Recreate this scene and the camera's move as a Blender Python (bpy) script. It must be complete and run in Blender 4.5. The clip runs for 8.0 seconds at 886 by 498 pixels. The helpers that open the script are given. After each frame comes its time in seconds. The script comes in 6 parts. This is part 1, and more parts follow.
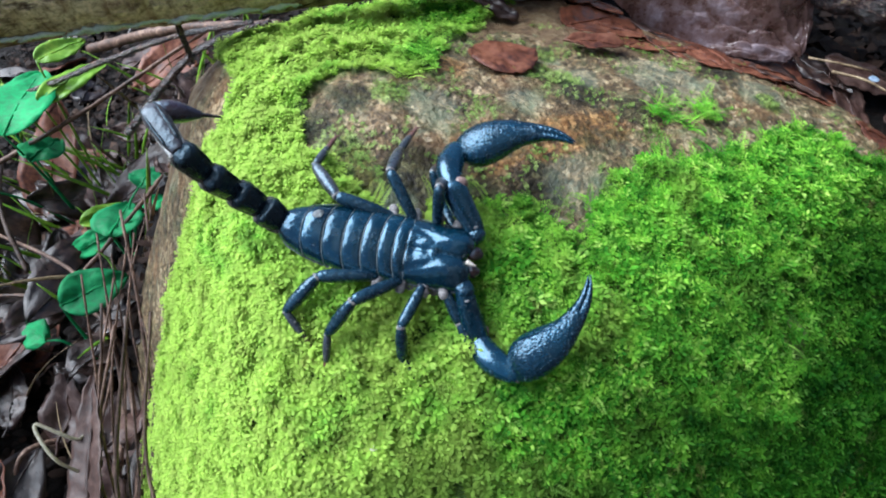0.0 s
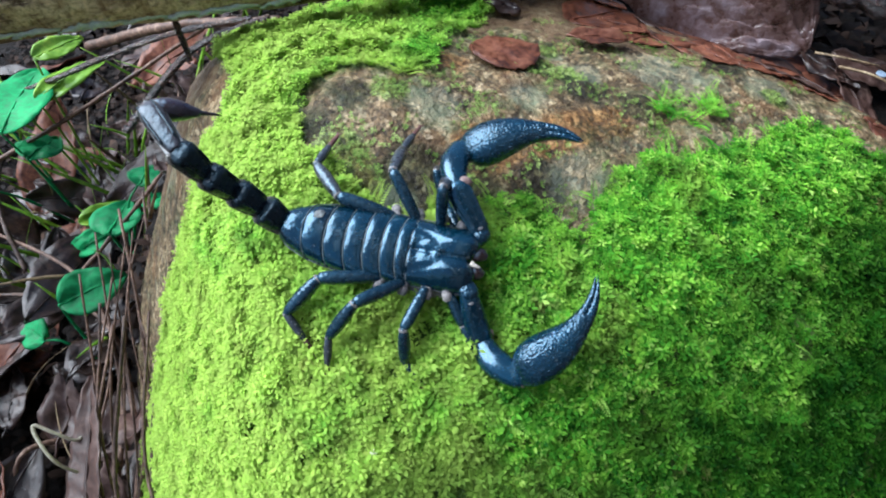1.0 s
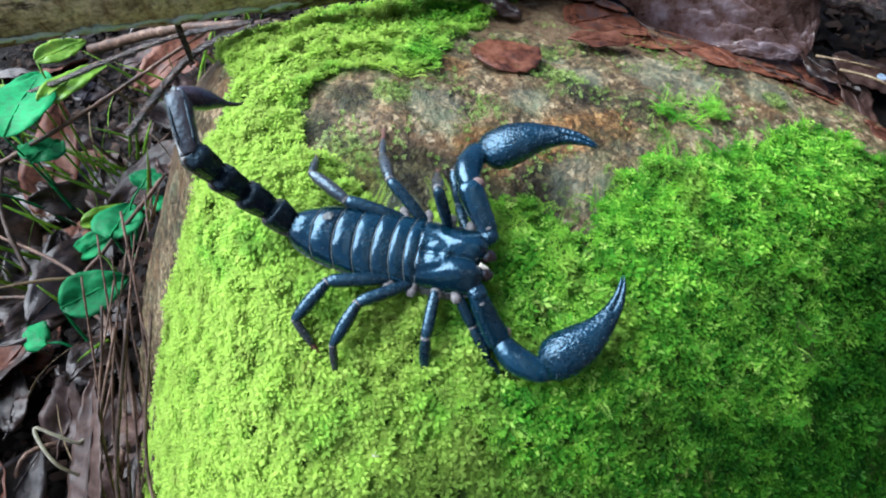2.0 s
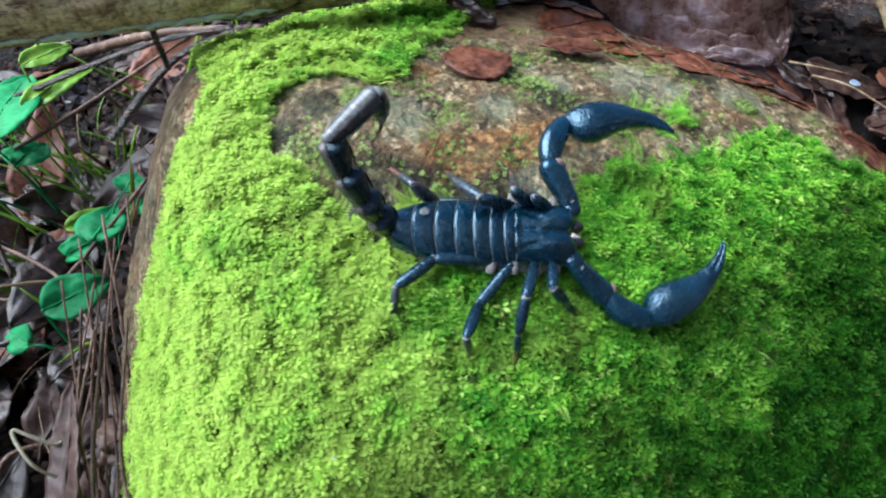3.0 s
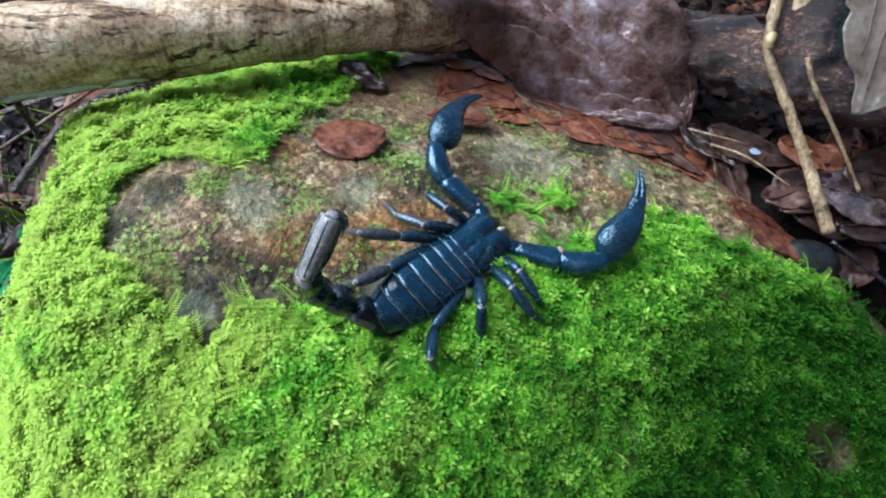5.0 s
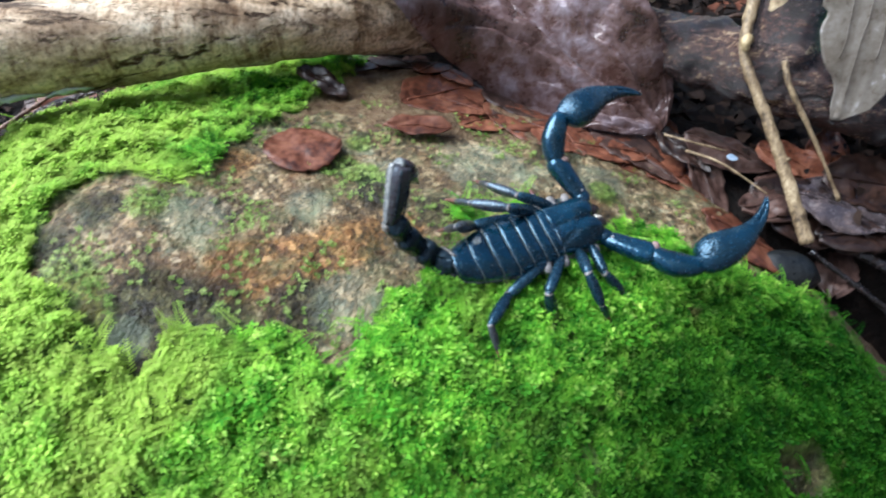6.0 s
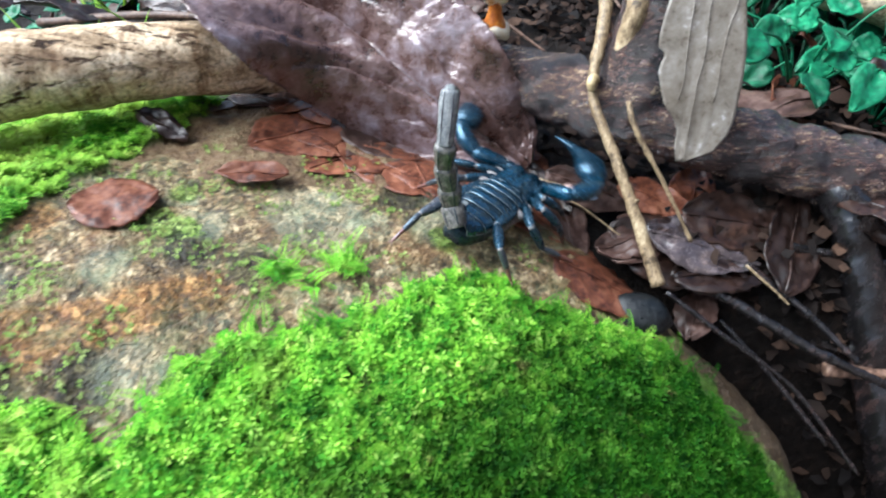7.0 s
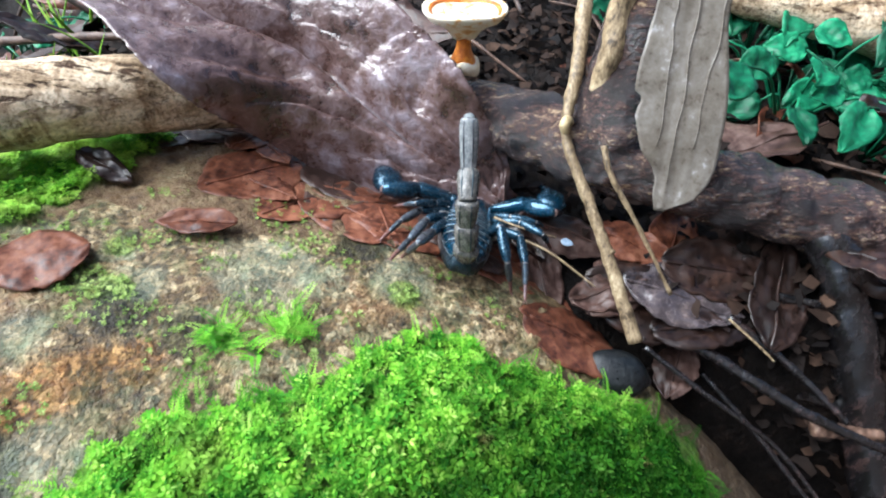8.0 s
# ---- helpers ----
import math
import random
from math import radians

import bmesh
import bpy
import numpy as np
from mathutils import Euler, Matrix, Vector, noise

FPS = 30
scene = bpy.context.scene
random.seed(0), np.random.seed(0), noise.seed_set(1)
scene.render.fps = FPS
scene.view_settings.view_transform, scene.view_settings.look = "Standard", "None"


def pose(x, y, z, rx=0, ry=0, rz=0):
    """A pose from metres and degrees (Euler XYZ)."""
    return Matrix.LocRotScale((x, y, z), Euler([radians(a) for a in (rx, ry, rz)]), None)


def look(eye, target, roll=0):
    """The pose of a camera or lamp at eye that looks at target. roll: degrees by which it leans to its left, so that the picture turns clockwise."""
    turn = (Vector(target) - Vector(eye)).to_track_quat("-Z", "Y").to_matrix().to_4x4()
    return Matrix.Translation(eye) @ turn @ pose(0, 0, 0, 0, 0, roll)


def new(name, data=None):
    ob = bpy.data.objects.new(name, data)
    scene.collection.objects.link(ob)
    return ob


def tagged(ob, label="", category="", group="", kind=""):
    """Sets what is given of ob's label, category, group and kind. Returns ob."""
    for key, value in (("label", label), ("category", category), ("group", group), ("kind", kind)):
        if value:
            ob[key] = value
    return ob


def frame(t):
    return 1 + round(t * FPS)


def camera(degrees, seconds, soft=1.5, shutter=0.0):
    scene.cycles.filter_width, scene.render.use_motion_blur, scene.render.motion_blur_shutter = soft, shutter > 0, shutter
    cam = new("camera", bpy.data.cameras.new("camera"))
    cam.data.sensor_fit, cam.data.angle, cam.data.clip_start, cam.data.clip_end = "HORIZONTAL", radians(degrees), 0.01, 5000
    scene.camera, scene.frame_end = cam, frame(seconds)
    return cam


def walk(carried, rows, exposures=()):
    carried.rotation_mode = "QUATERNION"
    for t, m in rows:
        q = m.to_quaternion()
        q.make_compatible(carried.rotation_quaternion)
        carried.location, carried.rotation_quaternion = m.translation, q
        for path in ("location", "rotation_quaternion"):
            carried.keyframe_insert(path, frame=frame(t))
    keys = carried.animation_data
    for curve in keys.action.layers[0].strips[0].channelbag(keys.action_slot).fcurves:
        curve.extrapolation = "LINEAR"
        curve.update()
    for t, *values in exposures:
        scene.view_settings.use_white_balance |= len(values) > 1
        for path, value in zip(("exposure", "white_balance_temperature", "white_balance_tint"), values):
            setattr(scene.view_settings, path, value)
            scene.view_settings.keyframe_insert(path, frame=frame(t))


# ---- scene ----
cam = camera(74.4, 8.0, soft=2.0, shutter=0.45)
# seconds, eye (metres), turn (degrees)
PATH = [
    (0, 0.0000, 0.0000, 0.2990, 40.00, 0.00, -0.00),
    (0.5, 0.0017, 0.0021, 0.2985, 39.78, 0.24, -0.14),
    (1, 0.0002, 0.0022, 0.2973, 39.71, 0.21, 0.02),
    (1.5, -0.0004, 0.0027, 0.2977, 39.79, 0.31, -0.03),
    (2.8, 0.0045, 0.0008, 0.2972, 40.16, 0.16, 0.27),
    (3, 0.0098, 0.0016, 0.2995, 40.13, 0.24, 0.15),
    (3.5, 0.0235, 0.0067, 0.2982, 40.23, -0.09, -0.44),
    (4, 0.0384, 0.0172, 0.3038, 41.02, -0.36, -0.17),
    (4.5, 0.0465, 0.0214, 0.3117, 41.42, -0.53, -0.12),
    (5.8, 0.0558, 0.0315, 0.3054, 40.60, -0.61, -0.50),
    (6, 0.0606, 0.0342, 0.3072, 40.73, -0.64, -0.70),
    (6.5, 0.0843, 0.0378, 0.3111, 41.16, -0.90, -1.47),
    (7, 0.1091, 0.0476, 0.3120, 41.50, -1.22, -2.47),
    (7.5, 0.1175, 0.0576, 0.3124, 41.94, -1.49, -2.83),
    (8, 0.1199, 0.0680, 0.3124, 41.93, -1.89, -2.72),
]
walk(cam, [(t, pose(x, y, z, rx, ry, rz)) for t, x, y, z, rx, ry, rz in PATH], [(0, 0.86, 5700, 10), (3, 0.90, 5700, 10), (4.5, 0.82, 5700, 10), (6.0, 1.00, 5750, 10), (6.8, 1.44, 5850, 9), (7.5, 1.42, 5850, 9), (8, 1.32, 5850, 9)])

# ---- light: a bright overcast sky seen through forest canopy ----
world = bpy.data.worlds.new("overcast_sky")
scene.world = world
world.use_nodes = True
wn = world.node_tree.nodes
sky = wn.new("ShaderNodeTexSky")
sky.sky_type = "NISHITA"
sky.sun_disc = False
sky.sun_elevation = radians(49)
sky.sun_rotation = radians(-76)
sky.air_density = 1.0
sky.dust_density = 3.0
sky.ozone_density = 1.0
wn["Background"].inputs["Strength"].default_value = 0.08
world.node_tree.links.new(sky.outputs[0], wn["Background"].inputs["Color"])
sun_data = bpy.data.lights.new("sun", "SUN")
sun_data.energy = 4.1
sun_data.angle = radians(60)
sun_data.color = (0.98, 1.0, 0.98)
sun = new("sun", sun_data)
sun.matrix_world = look((-0.64, 0.16, 0.75), (0, 0, 0))


# ---- materials ----
def material(name, rough=0.6, spec=0.5):
    m = bpy.data.materials.new(name)
    m.use_nodes = True
    b = m.node_tree.nodes["Principled BSDF"]
    b.inputs["Roughness"].default_value = rough
    b.inputs["Specular IOR Level"].default_value = spec
    return m, m.node_tree, b


def node(tree, kind, links=(), **values):
    n = tree.nodes.new(kind)
    for k, v in values.items():
        n.inputs[k.replace("_", " ")].default_value = v
    for socket, source in links:
        tree.links.new(source, n.inputs[socket])
    return n


def coords(tree):
    return tree.nodes.new("ShaderNodeTexCoord").outputs["Object"]


def noise_of(tree, vec, scale, detail=4.0, rough=0.6):
    n = node(tree, "ShaderNodeTexNoise", [("Vector", vec)], Scale=scale, Detail=detail, Roughness=rough)
    return n.outputs["Fac"]


def ramp(tree, fac, stops):
    n = tree.nodes.new("ShaderNodeValToRGB")
    e = n.color_ramp.elements
    e[0].position, e[0].color = stops[0][0], (*stops[0][1], 1)
    e[1].position, e[1].color = stops[-1][0], (*stops[-1][1], 1)
    for p, c in stops[1:-1]:
        x = e.new(p)
        x.color = (*c, 1)
    tree.links.new(fac, n.inputs[0])
    return n.outputs[0]


def mix(tree, fac, a, b, mode="MIX"):
    n = tree.nodes.new("ShaderNodeMix")
    n.data_type = "RGBA"
    n.blend_type = mode
    for i, v in ((0, fac), (6, a), (7, b)):
        if isinstance(v, (int, float)):
            n.inputs[i].default_value = v
        elif isinstance(v, tuple):
            n.inputs[i].default_value = (*v, 1)
        else:
            tree.links.new(v, n.inputs[i])
    return n.outputs[2]


def bump(tree, b, height, strength=0.5, distance=0.001, normal=None):
    n = node(tree, "ShaderNodeBump", [("Height", height)], Strength=strength, Distance=distance)
    if normal is not None:
        tree.links.new(normal, n.inputs["Normal"])
    tree.links.new(n.outputs[0], b.inputs["Normal"])
    return n.outputs[0]


def island(tree):
    return tree.nodes.new("ShaderNodeNewGeometry").outputs["Random Per Island"]


def per_object(tree):
    return tree.nodes.new("ShaderNodeObjectInfo").outputs["Random"]


def stone_material():
    m, t, b = material("wet_stone", 0.55, 0.4)
    v = coords(t)
    big = noise_of(t, v, 28, 5, 0.65)
    mid = noise_of(t, v, 110, 6, 0.7)
    fine = noise_of(t, v, 480, 4, 0.7)
    c1 = ramp(t, mid, [(0.32, (0.018, 0.015, 0.009)), (0.43, (0.11, 0.080, 0.040)), (0.54, (0.30, 0.235, 0.13)), (0.66, (0.54, 0.49, 0.36))])
    c2 = ramp(t, fine, [(0.3, (0.07, 0.05, 0.028)), (0.5, (0.23, 0.17, 0.10)), (0.7, (0.50, 0.46, 0.36))])
    c = mix(t, 0.5, c1, c2)
    cell = node(t, "ShaderNodeTexVoronoi", [("Vector", v)], Scale=520)
    grit = ramp(t, cell.outputs["Color"], [(0.18, (0.02, 0.015, 0.011)), (0.40, (0.16, 0.105, 0.06)), (0.6, (0.30, 0.225, 0.145)), (0.85, (0.70, 0.63, 0.50))])
    c = mix(t, 0.55, c, grit)
    speck = node(t, "ShaderNodeTexVoronoi", [("Vector", v)], Scale=1150)
    c = mix(t, 1.0, c, ramp(t, speck.outputs["Color"], [(0.15, (0.5, 0.47, 0.42)), (0.5, (1, 1, 1)), (0.9, (1.4, 1.35, 1.25))]), "MULTIPLY")
    blotch = ramp(t, noise_of(t, v, 230, 4, 0.6), [(0.36, (0.34, 0.29, 0.20)), (0.49, (0.80, 0.72, 0.58)), (0.62, (1.15, 1.06, 0.88))])
    c = mix(t, 1.0, c, blotch, "MULTIPLY")
    # rusty clay stains and pale lichen
    rust = ramp(t, noise_of(t, v, 45, 4, 0.6), [(0.54, (0, 0, 0)), (0.70, (1, 1, 1))])
    c = mix(t, rust, c, mix(t, 0.4, c, (0.34, 0.16, 0.06)))
    lich = ramp(t, noise_of(t, v, 70, 5, 0.75), [(0.55, (0, 0, 0)), (0.68, (1, 1, 1))])
    c = mix(t, lich, c, mix(t, 0.42, c, (0.36, 0.44, 0.29)))
    wet = ramp(t, big, [(0.36, (0.50, 0.50, 0.44)), (0.58, (1, 1, 1))])
    c = mix(t, 1.0, c, wet, "MULTIPLY")
    alga = ramp(t, noise_of(t, v, 85, 5, 0.7), [(0.50, (0, 0, 0)), (0.64, (1, 1, 1))])
    c = mix(t, alga, c, mix(t, 0.45, c, (0.10, 0.13, 0.05)))
    for key, tint, way in (("alga", (0.26, 0.31, 0.22), "MULTIPLY"), ("lichen", (0.40, 0.50, 0.36), "MIX"), ("rust", (1.0, 0.74, 0.48), "MULTIPLY"), ("turf", (0.55, 0.85, 0.32), "MULTIPLY")):
        a = t.nodes.new("ShaderNodeAttribute")
        a.attribute_name = key
        edge = node(t, "ShaderNodeMath", [(0, a.outputs["Fac"]), (1, mix(t, 0.5, mid, fine))])
        c = mix(t, ramp(t, edge.outputs[0], [(0.72, (0, 0, 0)), (1.0, (1, 1, 1))]), c, mix(t, 1.0 if way == "MULTIPLY" else 0.16, c, tint, way))
    # brown humus at the back of the stone, dark green felt below the moss
    a = t.nodes.new("ShaderNodeAttribute")
    a.attribute_name = "humus"
    hum = ramp(t, noise_of(t, v, 160, 5, 0.7), [(0.3, (0.045, 0.028, 0.014)), (0.48, (0.13, 0.078, 0.038)), (0.60, (0.19, 0.135, 0.07)), (0.75, (0.26, 0.24, 0.15))])
    part_of = node(t, "ShaderNodeMath", [(0, a.outputs["Fac"]), (1, big)])
    c = mix(t, ramp(t, part_of.outputs[0], [(0.98, (0, 0, 0)), (1.0, (1, 1, 1))]), c, hum)
    # dark brown right flank: soil colour that also stands in for its shade
    dark_flank = ramp(t, fine, [(0.3, (0.02, 0.014, 0.008)), (0.55, (0.055, 0.036, 0.02)), (0.75, (0.14, 0.10, 0.06))])
    a = t.nodes.new("ShaderNodeAttribute")
    a.attribute_name = "dark_flank"
    c = mix(t, a.outputs["Fac"], c, dark_flank)
    a = t.nodes.new("ShaderNodeAttribute")
    a.attribute_name = "moss"
    felt = ramp(t, fine, [(0.3, (0.02, 0.05, 0.005)), (0.7, (0.10, 0.20, 0.02))])
    c = mix(t, a.outputs["Fac"], c, felt)
    t.links.new(c, b.inputs["Base Color"])
    h = node(t, "ShaderNodeMath", [(0, mid), (1, fine)])
    h.operation = "ADD"
    bump(t, b, h.outputs[0], 1.0, 0.0018)
    r = ramp(t, mid, [(0.35, (0.35, 0.35, 0.35)), (0.6, (0.8, 0.8, 0.8))])
    t.links.new(r, b.inputs["Roughness"])
    return m


def moss_material():
    m, t, b = material("moss", 0.65, 0.12)
    v = coords(t)
    patch = noise_of(t, v, 34, 4, 0.6)
    tone = t.nodes.new("ShaderNodeAttribute")
    tone.attribute_name = "tone"
    r = mix(t, 0.12, tone.outputs["Fac"], island(t))
    c = ramp(t, r, [(0.0, (0.022, 0.15, 0.012)), (0.30, (0.105, 0.39, 0.026)), (0.70, (0.29, 0.64, 0.06)), (1.0, (0.53, 0.82, 0.17))])
    # clump tone; its dark end stands in for shade between clumps
    clump = ramp(t, noise_of(t, v, 150, 3, 0.6), [(0.34, (0.36, 0.48, 0.40)), (0.48, (0.90, 0.93, 0.90)), (0.64, (1.34, 1.20, 1.15))])
    c = mix(t, 1.0, c, clump, "MULTIPLY")
    # moss yellows towards the left; the paler tone also stands in for light there
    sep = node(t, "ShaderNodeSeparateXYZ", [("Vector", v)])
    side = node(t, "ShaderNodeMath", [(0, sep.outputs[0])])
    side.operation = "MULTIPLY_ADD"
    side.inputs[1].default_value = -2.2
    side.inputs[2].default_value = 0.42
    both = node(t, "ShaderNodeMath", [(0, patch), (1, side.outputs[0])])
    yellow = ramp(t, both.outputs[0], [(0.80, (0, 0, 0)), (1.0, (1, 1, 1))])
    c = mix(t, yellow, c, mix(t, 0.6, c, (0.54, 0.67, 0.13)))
    # right and front slope darkened: its shade is multiplied into the moss colour
    right_shade = node(t, "ShaderNodeVectorMath", [(0, v)])
    right_shade.operation = "DOT_PRODUCT"
    right_shade.inputs[1].default_value = (4.5, -7.0, 0)
    low = node(t, "ShaderNodeMath", [(0, patch), (1, right_shade.outputs["Value"])])
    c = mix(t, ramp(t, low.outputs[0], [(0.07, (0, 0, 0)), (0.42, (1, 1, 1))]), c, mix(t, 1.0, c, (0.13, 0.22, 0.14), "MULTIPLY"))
    dry = ramp(t, noise_of(t, v, 62, 4, 0.7), [(0.64, (0, 0, 0)), (0.74, (1, 1, 1))])
    c = mix(t, dry, c, mix(t, 0.5, c, (0.34, 0.25, 0.10)))
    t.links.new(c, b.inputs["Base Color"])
    b.inputs["Subsurface Weight"].default_value = 0.0
    tr = t.nodes.new("ShaderNodeBsdfTranslucent")
    t.links.new(c, tr.inputs["Color"])
    s = t.nodes.new("ShaderNodeMixShader")
    s.inputs[0].default_value = 0.35
    t.links.new(b.outputs[0], s.inputs[1])
    t.links.new(tr.outputs[0], s.inputs[2])
    t.links.new(s.outputs[0], t.nodes["Material Output"].inputs[0])
    return m


def chitin_material(name, base, grain, rough=0.28, strength=0.35, metal=0.0, worn=0.72, gloss=1.0):
    """Dark glossy shell: mottled base, fine pitted relief, pale dust and scuffs."""
    m, t, b = material(name, rough, 0.55)
    v = coords(t)
    n = noise_of(t, v, 700, 3, 0.6)
    big = noise_of(t, v, 120, 3, 0.5)
    c = ramp(t, big, [(0.3, tuple(x * 0.4 for x in base)), (0.7, base)])
    dust = ramp(t, noise_of(t, v, 1500, 3, 0.6), [(worn - 0.02, (0, 0, 0)), (worn + 0.05, (1, 1, 1))])
    c = mix(t, dust, c, (0.16, 0.165, 0.155))
    t.links.new(c, b.inputs["Base Color"])
    b.inputs["Specular IOR Level"].default_value = 0.75 * gloss
    b.inputs["Metallic"].default_value = metal
    b.inputs["Coat Weight"].default_value = 0.5 * gloss
    b.inputs["Coat Roughness"].default_value = 0.10
    b.inputs["Specular Tint"].default_value = (0.34, 0.72, 1.0, 1.0)
    vor = node(t, "ShaderNodeTexVoronoi", [("Vector", v)], Scale=grain)
    h = mix(t, 0.45, vor.outputs["Distance"], n)
    t.links.new(bump(t, b, h, strength, 0.0006), b.inputs["Coat Normal"])
    t.links.new(ramp(t, n, [(0.35, (rough * 0.6,) * 3), (0.65, (rough * 1.6,) * 3)]), b.inputs["Roughness"])
    return m


def plain(name, stops, scale, rough=0.6, strength=0.4, distance=0.0006, spec=0.4, stretch=None, detail=5, vary=0.0, wet=0.0):
    """A surface with colour stops over noise at two scales, fine relief and, if vary is given, a tint of its own for each object."""
    m, t, b = material(name, rough, spec)
    v = coords(t)
    if stretch:
        v = node(t, "ShaderNodeMapping", [("Vector", v)], Scale=stretch).outputs[0]
    a = noise_of(t, v, scale, detail, 0.65)
    f = noise_of(t, v, scale * 5, 4, 0.7)
    f2 = node(t, "ShaderNodeMath", [(0, f)])
    f2.operation = "MULTIPLY_ADD"
    f2.inputs[1].default_value = 0.9
    f2.inputs[2].default_value = -0.45
    af = node(t, "ShaderNodeMath", [(0, a), (1, f2.outputs[0])])
    c = ramp(t, af.outputs[0], stops)
    if vary:
        k = ramp(t, per_object(t), [(0, (1 - vary, 1 - vary, 1 - vary)), (1, (1 + vary, 1 + vary * 0.9, 1 + vary * 0.7))])
        c = mix(t, 1.0, c, k, "MULTIPLY")
    t.links.new(c, b.inputs["Base Color"])
    t.links.new(bump(t, b, mix(t, 0.5, a, f), strength, distance), b.inputs["Coat Normal"])
    b.inputs["Coat Weight"].default_value = wet
    b.inputs["Coat Roughness"].default_value = 0.22
    t.links.new(ramp(t, f, [(0.3, (rough * 0.6,) * 3), (0.7, (min(1, rough * 1.3),) * 3)]), b.inputs["Roughness"])
    return m


STONE = stone_material()
MOSS = moss_material()
CHITIN = chitin_material("blue_black_chitin", (0.0055, 0.040, 0.074), 800, 0.19, 0.14, 0.38, 0.68, 1.33)
CLAW = chitin_material("granular_chitin", (0.005, 0.034, 0.064), 1500, 0.19, 0.45, 0.38, 0.69, 1.2)
TAILSKIN = chitin_material("dull_dark_chitin", (0.014, 0.023, 0.030), 900, 0.34, 0.4, 0.1, 0.70, 0.45)
TAILPALE = chitin_material("mauve_grey_chitin", (0.064, 0.056, 0.061), 900, 0.34, 0.4, 0.0, 0.66, 0.5)
LEGSKIN = chitin_material("slate_chitin", (0.013, 0.040, 0.066), 900, 0.27, 0.28, 0.3, 0.66)
SHIN = chitin_material("brownish_slate_chitin", (0.055, 0.055, 0.062), 900, 0.36, 0.3, 0.0, 0.62)
VENTRAL = plain("grey_tan_chitin", [(0.34, (0.10, 0.108, 0.112)), (0.5, (0.165, 0.178, 0.182)), (0.68, (0.28, 0.285, 0.28))], 620, 0.24, 0.5, 0.0003, stretch=(0.7, 1, 1), wet=0.3)
VENTRAL_DARK = plain("olive_grey_chitin", [(0.34, (0.042, 0.042, 0.040)), (0.5, (0.088, 0.086, 0.080)), (0.68, (0.19, 0.18, 0.16))], 620, 0.24, 0.5, 0.0003, stretch=(0.7, 1, 1), wet=0.3)
RIB = plain("pale_leaf_rib", [(0.3, (0.11, 0.085, 0.09)), (0.7, (0.23, 0.195, 0.21))], 120, 0.36, 0.4, 0.0005)
STING = chitin_material("plum_chitin", (0.050, 0.030, 0.036), 800, 0.30, 0.3)
FOOT = chitin_material("brown_chitin", (0.19, 0.075, 0.05), 900, 0.45, 0.3)
SKIN = plain("pale_joint_skin", [(0.3, (0.075, 0.070, 0.070)), (0.5, (0.19, 0.18, 0.178)), (0.7, (0.36, 0.345, 0.335))], 500, 0.45, 0.6, 0.0005)
PINK = plain("pink_joint_skin", [(0.3, (0.11, 0.07, 0.062)), (0.7, (0.34, 0.235, 0.21))], 450, 0.4, 0.5, 0.0004)
RIM = plain("grey_plate_rim", [(0.3, (0.05, 0.06, 0.063)), (0.7, (0.22, 0.245, 0.245))], 600, 0.4)
MOUTH = chitin_material("dark_brown_chitin", (0.04, 0.018, 0.012), 900, 0.35, 0.4)
KNOT = plain("tan_knot", [(0.3, (0.22, 0.15, 0.06)), (0.7, (0.52, 0.42, 0.24))], 400, 0.5)
IVORY = plain("ivory", [(0.3, (0.55, 0.50, 0.42)), (0.7, (0.75, 0.70, 0.60))], 300, 0.4)


def bark_material():
    m, t, b = material("pale_bark", 0.75, 0.3)
    v = node(t, "ShaderNodeMapping", [("Vector", coords(t))], Rotation=(0, 0, radians(-23)), Scale=(0.22, 1, 1)).outputs[0]
    a = noise_of(t, v, 110, 5, 0.7)
    patch = noise_of(t, v, 45, 4, 0.6)
    c = ramp(t, a, [(0.30, (0.12, 0.075, 0.042)), (0.40, (0.42, 0.30, 0.18)), (0.51, (0.66, 0.51, 0.345)), (0.68, (0.80, 0.69, 0.52))])
    c = mix(t, ramp(t, patch, [(0.50, (0, 0, 0)), (0.62, (1, 1, 1))]), c, mix(t, 0.6, c, (0.16, 0.09, 0.05)))
    crack = noise_of(t, node(t, "ShaderNodeMapping", [("Vector", v)], Scale=(0.5, 1, 1)).outputs[0], 330, 4, 0.65)
    line = ramp(t, crack, [(0.38, (0.10, 0.065, 0.045)), (0.46, (1, 1, 1))])
    raw = coords(t)
    c = mix(t, 1.0, c, ramp(t, noise_of(t, raw, 620, 4, 0.7), [(0.34, (0.45, 0.40, 0.36)), (0.5, (0.95, 0.95, 0.95)), (0.66, (1.25, 1.25, 1.25))]), "MULTIPLY")
    round_way = node(t, "ShaderNodeMapping", [("Vector", raw)], Rotation=(0, 0, radians(-23)), Scale=(1, 0.22, 0.22)).outputs[0]
    c = mix(t, 1.0, c, ramp(t, noise_of(t, round_way, 240, 4, 0.7), [(0.36, (0.55, 0.48, 0.42)), (0.48, (1, 1, 1))]), "MULTIPLY")
    some = ramp(t, noise_of(t, v, 60, 3, 0.5), [(0.42, (0, 0, 0)), (0.58, (1, 1, 1))])
    c = mix(t, some, c, mix(t, 1.0, c, line, "MULTIPLY"))
    t.links.new(c, b.inputs["Base Color"])
    bump(t, b, mix(t, 0.5, a, line), 0.9, 0.0014)
    return m


